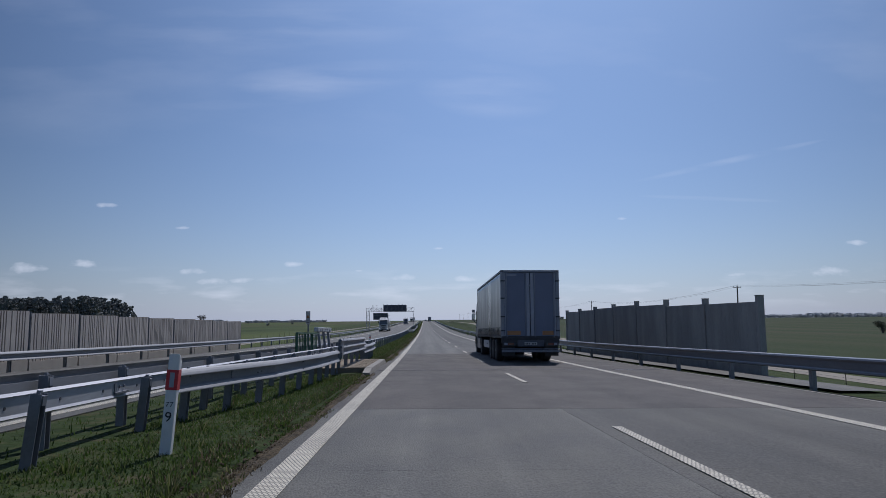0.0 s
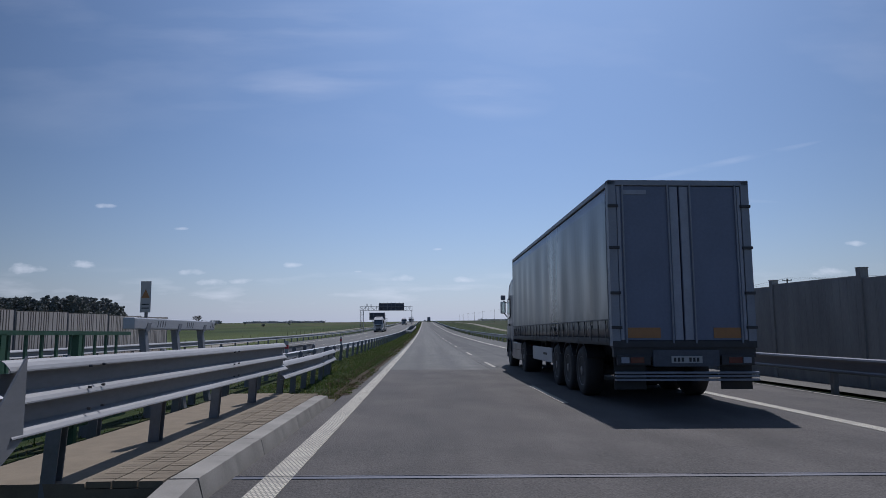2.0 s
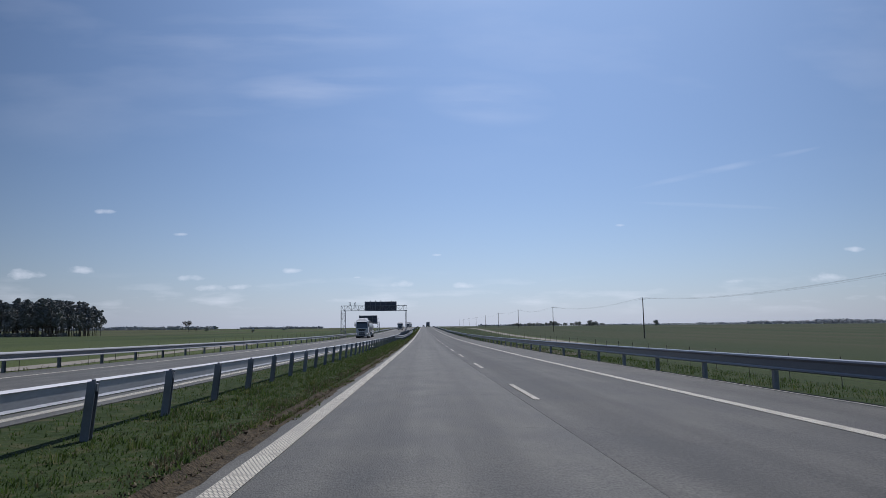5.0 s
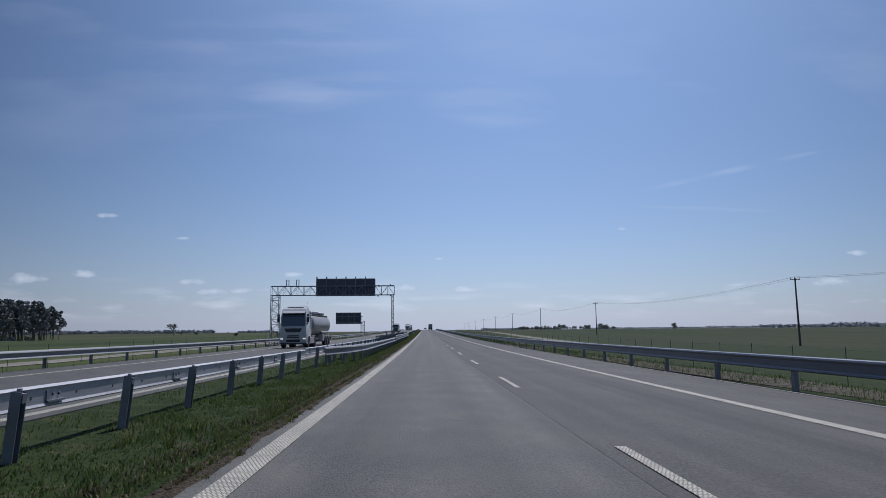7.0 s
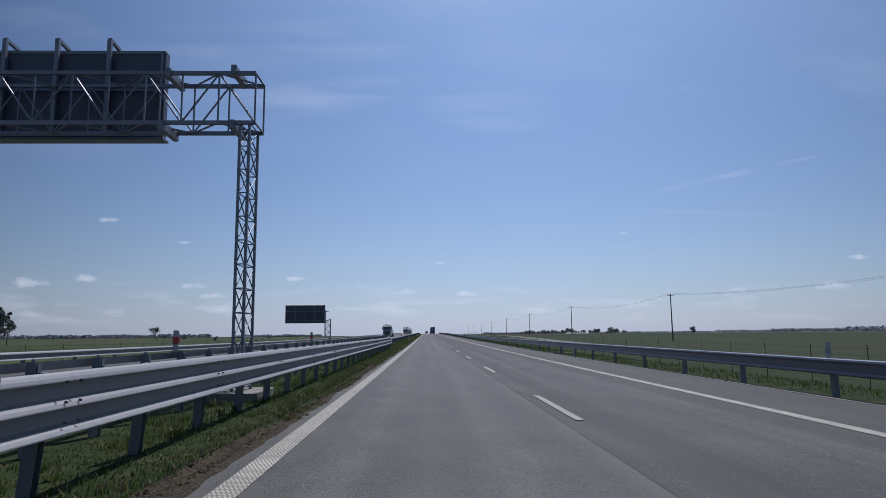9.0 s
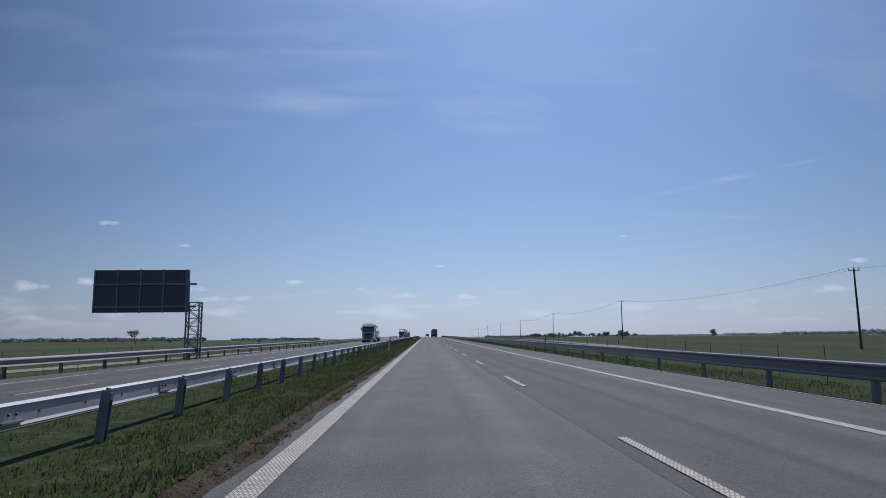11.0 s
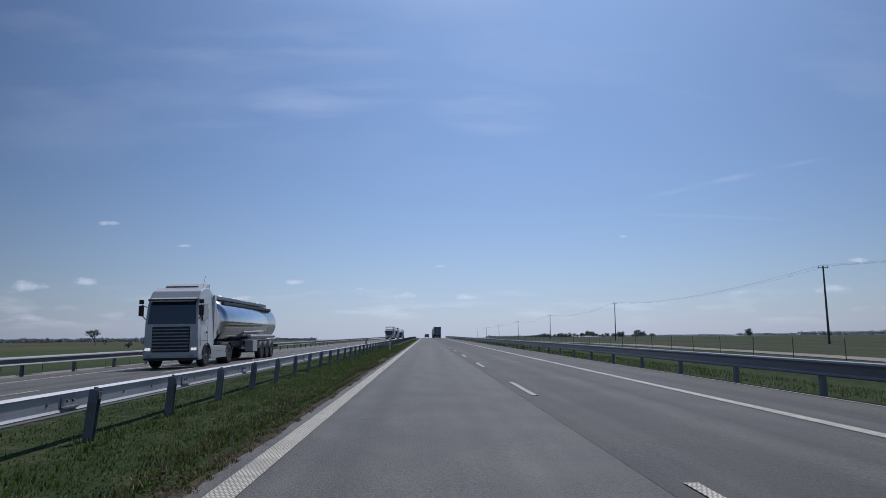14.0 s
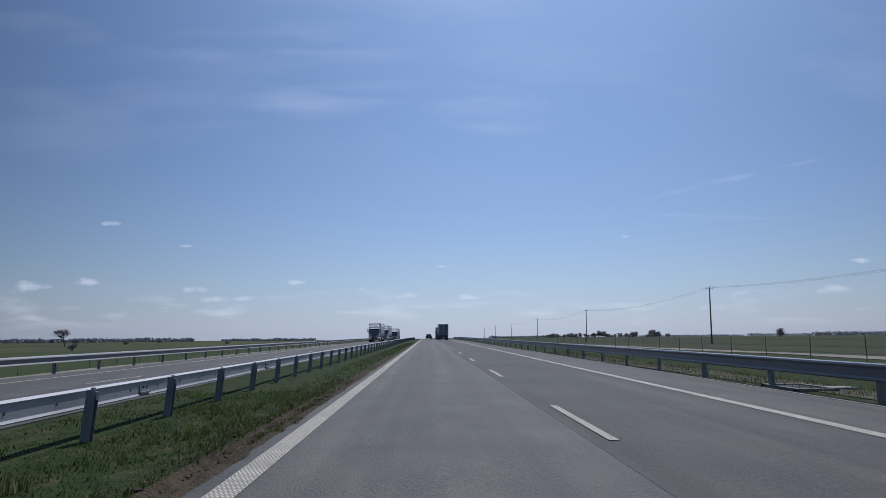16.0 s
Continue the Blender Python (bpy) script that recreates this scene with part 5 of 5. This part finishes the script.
def fence(x, y0, y1, gap, label):
    f = thing("wire_fence", Matrix.Translation((x, y0, ground_z(x, y0))), label, "fence", "wire fences")
    zb = ground_z(x, y0)
    me = None
    path = []
    y = y0
    while y <= y1:
        z = ground_z(x, y) - zb
        path.append((y - y0, z))
        m = pose(0, y - y0, z, random.uniform(-1.5, 1.5), random.uniform(-1.5, 1.5), 0)
        if me is None:
            o = part("post", rod(bmesh.new(), (0, 0, -.3), (0, 0, 2.0), .022, 6), M_WOOD_POLE, f)
            o.matrix_basis, me = m, o.data
        else:
            share("post", me, f, m)
        y += gap
    for h in (.1, .35, .6, .9, 1.2, 1.5, 1.85):
        bm = sweep(bmesh.new(), [(-.004, 0), (.004, 0), (.004, .006), (-.004, .006)], [(0, a, z + h) for a, z in path])
        part("wire", bm, M_WIRE, f)


fence(20.5, -60, 560, 4.6, "thin wire mesh fence on dark posts beside the field")
fence(-30.5, -60, 700, 5.2, "thin wire fence on dark posts along the meadow")


# ------------------------------------------------------------------ power line
def power_line():
    x = 56.7
    ys = [13, 118, 223, 341, 446, 551, 655, 760, 866, 972, 1080]
    hs = [10.2, 10.2, 10.3, 10.6, 11.0, 11.2, 11.0, 11.0, 11.0, 11.0, 11.0]
    tops = []
    for y, h in zip(ys, hs):
        z = ground_z(x, y)
        lean = random.uniform(-1.4, 1.4)
        p = thing("power_pole", pose(x, y, z, random.uniform(-.5, .5), lean, 0), "weathered wooden power pole standing in the field", "utility pole", "power poles")
        part("shaft", rod(bmesh.new(), (0, 0, -.6), (0, 0, h), .17, 12, .10), M_WOOD_POLE, p)
        part("cross_arm", boxes((-.75, .75, -.05, .05, h - .28, h - .18), bevel=.01), M_WOOD_POLE, p)
        for a in (-.68, 0, .68):
            zz = h - .18 if a else h
            ins = part("insulator", lathe(bmesh.new(), [(.03, 0), (.06, .04), (.05, .10), (.065, .14), (.04, .22)], 10, "y"), M_WHITE, p)
            ins.matrix_basis = pose(a, 0, zz, 90)
        tops.append(Vector((x + h * math.sin(radians(lean)), y, z + h)))
    for a in (-.68, 0, .68):
        w = thing("power_line", Matrix.Translation(tops[0]), "thin sagging power line wire between poles", "wire", "power line wires")
        for p, q in zip(tops, tops[1:]):
            n = 16
            path = []
            for k in range(n + 1):
                v = p.lerp(q, k / n) - tops[0]
                path.append((v.x + a, v.y, v.z - 1.7 * (1 - (2 * k / n - 1) ** 2) + (.22 if a == 0 else .04)))
            part("span", sweep(bmesh.new(), [(-.009, 0), (0, -.009), (.009, 0), (0, .009)], path), M_WIRE, w)


power_line()


# ------------------------------------------------------------------ woods, trees, bushes
def soup(name, verts, faces, material):
    me = bpy.data.meshes.new(name)
    me.from_pydata(verts, [], faces)
    me.materials.append(material)
    return new(name, me)


def clump(V, F, c, r, n, size, rnd, flat=.75):
    """Loose leaf cards in an uneven ball."""
    for _ in range(n):
        d = Vector((rnd.gauss(0, 1), rnd.gauss(0, 1), rnd.gauss(0, 1))).normalized() * (r * rnd.random() ** .45)
        p = Vector(c) + Vector((d.x, d.y, d.z * flat))
        a = Vector((rnd.uniform(-1, 1), rnd.uniform(-1, 1), rnd.uniform(-1, 1))).normalized()
        b = a.orthogonal().normalized()
        s = size * rnd.uniform(.6, 1.3)
        i = len(V)
        V.extend([tuple(p - a * s), tuple(p + b * s * .8), tuple(p + a * s), tuple(p - b * s * .7)])
        F.append((i, i + 1, i + 2, i + 3))


def limb(V, F, p, q, r0, r1, seg=5):
    p, q = Vector(p), Vector(q)
    t = (q - p).to_track_quat("Z", "Y").to_matrix()
    i = len(V)
    for c, r in ((p, r0), (q, r1)):
        for k in range(seg):
            V.append(tuple(c + t @ Vector((r * math.cos(k * math.tau / seg), r * math.sin(k * math.tau / seg), 0))))
    for k in range(seg):
        F.append((i + k, i + (k + 1) % seg, i + seg + (k + 1) % seg, i + seg + k))


def pine_wood():
    rnd = random.Random(3)
    tv, tf, cv, cfc = [], [], [], []
    n = 0
    while n < 700:
        y = rnd.uniform(578, 650)
        x = -278 - rnd.random() * 330
        if x > -292 and rnd.random() < .35:
            continue
        h = rnd.uniform(23.5, 29.5) * (1 if x < -296 else rnd.uniform(.72, .98))
        z = ground_z(x, y)
        limb(tv, tf, (x, y, z - .5), (x + rnd.uniform(-.5, .5), y, z + h * .93), .28, .10, 5)
        lo = .44 if x > -312 else (.36 if rnd.random() < .7 else .5)
        for k in range(6):
            f = lo + (1 - lo) * k / 5
            clump(cv, cfc, (x + rnd.uniform(-1.7, 1.7), y + rnd.uniform(-1.7, 1.7), z + h * f), 3.9 * rnd.uniform(.62, 1.15) * (1.08 - .55 * (f - lo) / (1 - lo)), 60, .85, rnd, .66)
        n += 1
    # undergrowth along the edge of the wood
    for _ in range(260):
        x, y = -282 - rnd.random() * 320, rnd.uniform(574, 620)
        clump(cv, cfc, (x, y, ground_z(x, y) + 1.5), 2.0, 22, .7, rnd, .9)
    tagged(soup("wood_trunks", tv, tf, M_BARK), "bare lower trunks of the pine wood", "tree trunks", kind="stuff")
    tagged(soup("pine_wood", cv, cfc, M_PINE), "dense pine wood standing beyond the field, paled by haze in its colour", "wood", kind="stuff")


pine_wood()


def bare_tree(x, y, h, seed, leaves=0):
    rnd = random.Random(seed)
    t = thing("tree", Matrix.Translation((x, y, ground_z(x, y))), "leafless spreading tree alone in the field" if not leaves else "small budding tree alone in the field", "tree", "field trees")
    V, F, LV, LF = [], [], [], []

    def grow(p, d, n, r, depth):
        q = p + d * n
        limb(V, F, p, q, r, r * .7, 5)
        if depth == 0:
            if leaves:
                clump(LV, LF, q, n * .9, leaves, .30, rnd)
            return
        for _ in range(rnd.choice((2, 3, 3))):
            e = (d + Vector((rnd.uniform(-.9, .9), rnd.uniform(-.9, .9), rnd.uniform(-.05, .55)))).normalized()
            grow(q, e, n * rnd.uniform(.74, .98), r * .70, depth - 1)

    grow(Vector((0, 0, -.3)), Vector((.03, 0, 1)), h * .17, h * .024, 6 if not leaves else 4)
    ob = soup("trunk", V, F, M_BARK)
    ob.parent = t
    if leaves:
        ob = soup("crown", LV, LF, M_LEAF)
        ob.parent = t


bare_tree(-363, 1090, 22, 5)
bare_tree(-330, 1240, 8, 8)
bare_tree(-352, 1090, 9, 11)


def bush(x, y, r, seed, label="round leafy bush at the edge of a far field"):
    rnd = random.Random(seed)
    t = thing("bush", Matrix.Translation((x, y, ground_z(x, y))), label, "bush", "far bushes")
    V, F, LV, LF = [], [], [], []
    for _ in range(6):
        p = Vector((rnd.uniform(-.4, .4) * r, rnd.uniform(-.3, .3) * r, r * rnd.uniform(.8, 1.5)))
        limb(V, F, (p.x * .3, p.y * .3, -.3), p, .16, .06)
    for _ in range(9):
        a = rnd.uniform(0, math.tau)
        clump(LV, LF, (math.cos(a) * r * rnd.uniform(.1, .75), math.sin(a) * r * .5, r * rnd.uniform(.55, 1.45)), r * rnd.uniform(.38, .62), 80, r * .12, rnd)
    for nm, v, f, ma in (("trunk", V, F, M_BARK), ("crown", LV, LF, M_HAZED_LEAF if y > 500 else M_LEAF)):
        ob = soup(nm, v, f, ma)
        ob.parent = t


bush(383, 1130, 5.5, 1)
for k in range(26):
    bush(190 + k * 8.5, 1500 + 12 * (k % 4), 2.6 + 1.5 * ((k * 37) % 11) / 11, 100 + k, "low leafy hedge bush at the edge of a far field")
for k, (x, r) in enumerate(((196, 3.6), (207, 4.2), (219, 3.8), (231, 4.6), (243, 4.0), (256, 4.8), (268, 4.2), (282, 6.4), (296, 6.6), (309, 4.4), (338, 5.2), (350, 5.6), (362, 7.0), (378, 6.0), (392, 4.6))):
    bush(x, 1480 + 25 * (k % 3), r, 20 + k)
for k, (x, y, r) in enumerate(((-250, 1250, 3), (-420, 1350, 4), (-180, 760, 2.2), (120, 170, 2.0))):
    bush(x, y, r, 50 + k)


def far_woods():
    """Low woods on the skyline, as clumps of crowns, with haze put into their colour."""
    rnd = random.Random(12)
    V, F = [], []
    for a0, a1, dist, h in ((-58, -33, 2500, 19), (-33, -18, 3000, 22), (-16, -9, 3300, 17), (14, 24, 3000, 11), (24, 28, 2600, 13), (28, 33, 2500, 18), (33, 60, 2300, 21), (5, 12, 3600, 14), (-80, -58, 2200, 18), (60, 82, 1700, 18)):
        n = int((a1 - a0) * dist * .0175 / 3.2)
        for k in range(n):
            a = radians(a0 + (a1 - a0) * (k + rnd.random()) / n)
            d = dist * rnd.uniform(.96, 1.04)
            x, y = d * math.sin(a), 200 + d * math.cos(a)
            z = ground_z(x, y)
            hh = h * rnd.uniform(.52, .74) * (1 + .3 * noise.noise((k * .06, a0, 0)))
            for f in (.3, .62):
                clump(V, F, (x, y, z + hh * f), hh * .42, 10, hh * .30, rnd)
    tagged(soup("hazed_wood", V, F, M_HAZED_WOOD), "low woods along the skyline, paled by haze in their colour", "wood", kind="stuff")


far_woods()


# ------------------------------------------------------------------ grass
def grass_mat(name="grass_blades", stops=((0, (.033, .062, .012)), (1, (.150, .138, .067)), (.45, (.047, .081, .017)), (.84, (.071, .101, .028)))):
    ma = bpy.data.materials.new(name)
    ma.use_nodes = True
    nt = ma.node_tree
    b = nt.nodes["Principled BSDF"]
    geo, r = nt.nodes.new("ShaderNodeNewGeometry"), nt.nodes.new("ShaderNodeValToRGB")
    nt.links.new(geo.outputs["Random Per Island"], r.inputs[0])
    for i, (p, c) in enumerate(stops):
        e = r.color_ramp.elements[i] if i < 2 else r.color_ramp.elements.new(p)
        e.position, e.color = p, (*c, 1)
    nt.links.new(r.outputs[0], b.inputs["Base Color"])
    b.inputs["Roughness"].default_value, b.inputs["Specular IOR Level"].default_value = .7, .2
    tr, mx = nt.nodes.new("ShaderNodeBsdfTranslucent"), nt.nodes.new("ShaderNodeMixShader")
    nt.links.new(r.outputs[0], tr.inputs[0]), nt.links.new(b.outputs[0], mx.inputs[1]), nt.links.new(tr.outputs[0], mx.inputs[2])
    mx.inputs[0].default_value = .5
    nt.links.new(mx.outputs[0], nt.nodes["Material Output"].inputs[0])
    return ma


M_GRASS = grass_mat()
M_DRY = grass_mat("dry_stalks", ((0, (.043, .034, .021)), (1, (.269, .237, .166)), (.5, (.075, .059, .036)), (.8, (.118, .099, .063))))


def grass(name, bands, label, material=None, seed=4, bare=.20):
    rng = np.random.default_rng(seed)
    V, F = [], []
    k = 0
    for x0, x1, y0, y1, per, tall in bands:
        n = int((x1 - x0) * (y1 - y0) * per)
        xs, ys = rng.uniform(x0, x1, n), rng.uniform(y0, y1, n)
        for x, y in zip(xs, ys):
            t = .5 + .5 * noise.noise((x * 1.3, y * .7, 4.0)) + .25 * noise.noise((x * 5, y * 4, 1))
            if t < bare or (bare > 0 and x > -2.45 and x < 0 and t < .16 + .85 * (x + 2.45) + .25 * noise.noise((x, y * .35, 7))):
                continue
            edge = min(1, (x1 - x) / .35 + .25)
            h = tall * (.28 + 1.25 * t * t) * rng.uniform(.45, 1.3) * edge
            a, lean = rng.uniform(0, 6.28), rng.uniform(.2, .95) * h
            w = rng.uniform(.005, .011)
            z = ground_z(x, y) - .01
            c, s = math.cos(a), math.sin(a)
            lx, ly = lean * math.cos(a + 1.3), lean * math.sin(a + 1.3)
            V += [(x - w * c, y - w * s, z), (x + w * c, y + w * s, z), (x + lx * .4 + w * c * .7, y + ly * .4 + w * s * .7, z + h * .6), (x + lx * .4 - w * c * .7, y + ly * .4 - w * s * .7, z + h * .6), (x + lx, y + ly, z + h)]
            F += [(k, k + 1, k + 2, k + 3), (k + 3, k + 2, k + 4)]
            k += 5
    tagged(soup(name, V, F, material or M_GRASS), label, "grass", kind="stuff")


grass("median_grass", [(-4.4, -2.02, 1, 21, 640, .085), (-4.4, -2.02, 29.8, 56, 560, .085), (-4.6, -2.02, 56, 104, 330, .09), (-4.6, -2.02, 104, 190, 430, .085), (-4.4, -2.02, 190, 272, 280, .095),
                       (-4.4, -2.02, 272, 436, 430, .085), (-3.4, -2.05, 436, 520, 50, .15), (-5.9, -4.5, 0, 60, 40, .12), (-5.9, -4.6, 60, 272, 60, .10), (-5.75, -4.4, 272, 436, 230, .075)], "uneven spring grass with dry stalks in the median")
grass("verge_grass", [(8.7, 10.9, 44, 330, 70, .17), (8.7, 10.9, 330, 470, 75, .18), (-19, -16.9, 20, 300, 8, .22), (10.9, 14, 100, 460, 8, .25)], "rough grass behind the guard rails")
grass("dry_stalks", [(x0, x1, y0, y1, per, tall) for y0, y1 in ((1, 21), (29.8, 440)) for x0, x1, per, tall in ((-2.75, -2.25, 330, .085), (-2.28, -2.03, 230, .055), (-4.2, -2.7, 11, .11))], "dead brown grass stalks along the bare road edge", M_DRY, 9, 0)


def tufts(name, label, seed, per, x0, x1, spans, low=.09, high=.20, lift=None, material=None):
    """Clumps of longer blades that stand out of the turf."""
    rng = np.random.default_rng(seed)
    V, F = [], []
    for y0, y1 in spans:
        for _ in range(int((x1 - x0) * (y1 - y0) * per)):
            cx, cy = rng.uniform(x0, x1), rng.uniform(y0, y1)
            if noise.noise((cx * .6, cy * .35, 2.0)) < -.05:
                continue
            size, tall = rng.uniform(.04, .11), rng.uniform(low, high)
            for _ in range(int(rng.integers(14, 34))):
                a, r = rng.uniform(0, 6.283), size * rng.random() ** .6
                x, y = cx + r * math.cos(a), cy + r * math.sin(a)
                h, w, z, k = tall * rng.uniform(.5, 1.1), rng.uniform(.004, .008), (ground_z(x, y) if lift is None else zs(x, y) + lift) - .01, len(V)
                b = a + rng.uniform(-.6, .6)
                lx, ly = h * rng.uniform(.25, .9) * math.cos(b), h * rng.uniform(.25, .9) * math.sin(b)
                c, q = math.cos(b + 1.57) * w, math.sin(b + 1.57) * w
                V += [(x - c, y - q, z), (x + c, y + q, z), (x + lx * .35 + c * .8, y + ly * .35 + q * .8, z + h * .65), (x + lx * .35 - c * .8, y + ly * .35 - q * .8, z + h * .65), (x + lx, y + ly, z + h)]
                F += [(k, k + 1, k + 2, k + 3), (k + 3, k + 2, k + 4)]
    tagged(soup(name, V, F, material or M_TUFT), label, "grass", kind="stuff")


M_TUFT = grass_mat("tuft_blades", ((0, (.040, .066, .014)), (1, (.21, .19, .10)), (.5, (.062, .088, .022)), (.8, (.10, .115, .040))))
tufts("grass_tufts", "taller tufts of grass standing out of the median turf", 31, 2.2, -4.0, -2.12, ((1, 21), (30, 436)))

tufts("verge_tufts", "short dense grass with dead stalks on the soil beside the concrete", 41, 24, -2.45, -2.04, ((1, 20.5), (30.5, 436)), .035, .09)
tufts("edge_tufts", "short grass and dead stalks creeping over the pavement edge", 37, 28, -2.10, -1.90, ((1, 20.5), (30.5, 436)), .03, .075, .0)
tufts("edge_stalks", "dead straw lying over the pavement edge", 43, 30, -2.16, -1.89, ((1, 20.5), (30.5, 436)), .02, .06, -.004, M_DRY)


def clods():
    rng = np.random.default_rng(21)
    V, F = [], []
    for y0, y1 in ((1, 21), (29.8, 440)):
        for _ in range(int((y1 - y0) * 34)):
            x, y = -2.02 - abs(rng.normal(0, .17)), rng.uniform(y0, y1)
            if x < -2.5:
                continue
            r = rng.uniform(.006, .022) if rng.random() < .93 else rng.uniform(.025, .045)
            z, i = ground_z(x, y) + .03, len(V)
            V.extend([(x + r * rng.uniform(.7, 1.4), y, z), (x, y + r * rng.uniform(.7, 1.4), z), (x - r, y, z), (x, y - r * rng.uniform(.7, 1.3), z), (x + r * rng.uniform(-.3, .3), y, z + r * rng.uniform(.5, .9)), (x, y, z - r)])
            for a, b in ((0, 1), (1, 2), (2, 3), (3, 0)):
                F.extend([(i + a, i + b, i + 4), (i + b, i + a, i + 5)])
    tagged(soup("soil_clods", V, F, M_CLOD), "small stones and clods of soil along the road edge", "stones", kind="stuff")


clods()



# ------------------------------------------------------------------ concrete slabs of the carriageway
def make_slabs():
    cols = ((-2.0, 1.962), (1.967, 5.75), (5.755, 8.1))
    up = math.degrees(math.atan(.008))
    for x0, x1 in cols:
        w = x1 - x0
        bm = boxes((-w / 2, w / 2, -2.499, 2.499, -.05, 0))
        first = None
        for y in [8.4 - 5 * k for k in range(4)] + [41.9 + 5 * k for k in range(86)]:
            x = (x0 + x1) / 2
            m = pose(x, y, zs(x, y) - .002, slope(y), up, 0)
            if first is None:
                first = part("slab", bm, M_CONCRETE if x0 < 0 else M_SLOW, road)
                first.matrix_basis = m
            else:
                share("slab", first.data, road, m)


make_slabs()
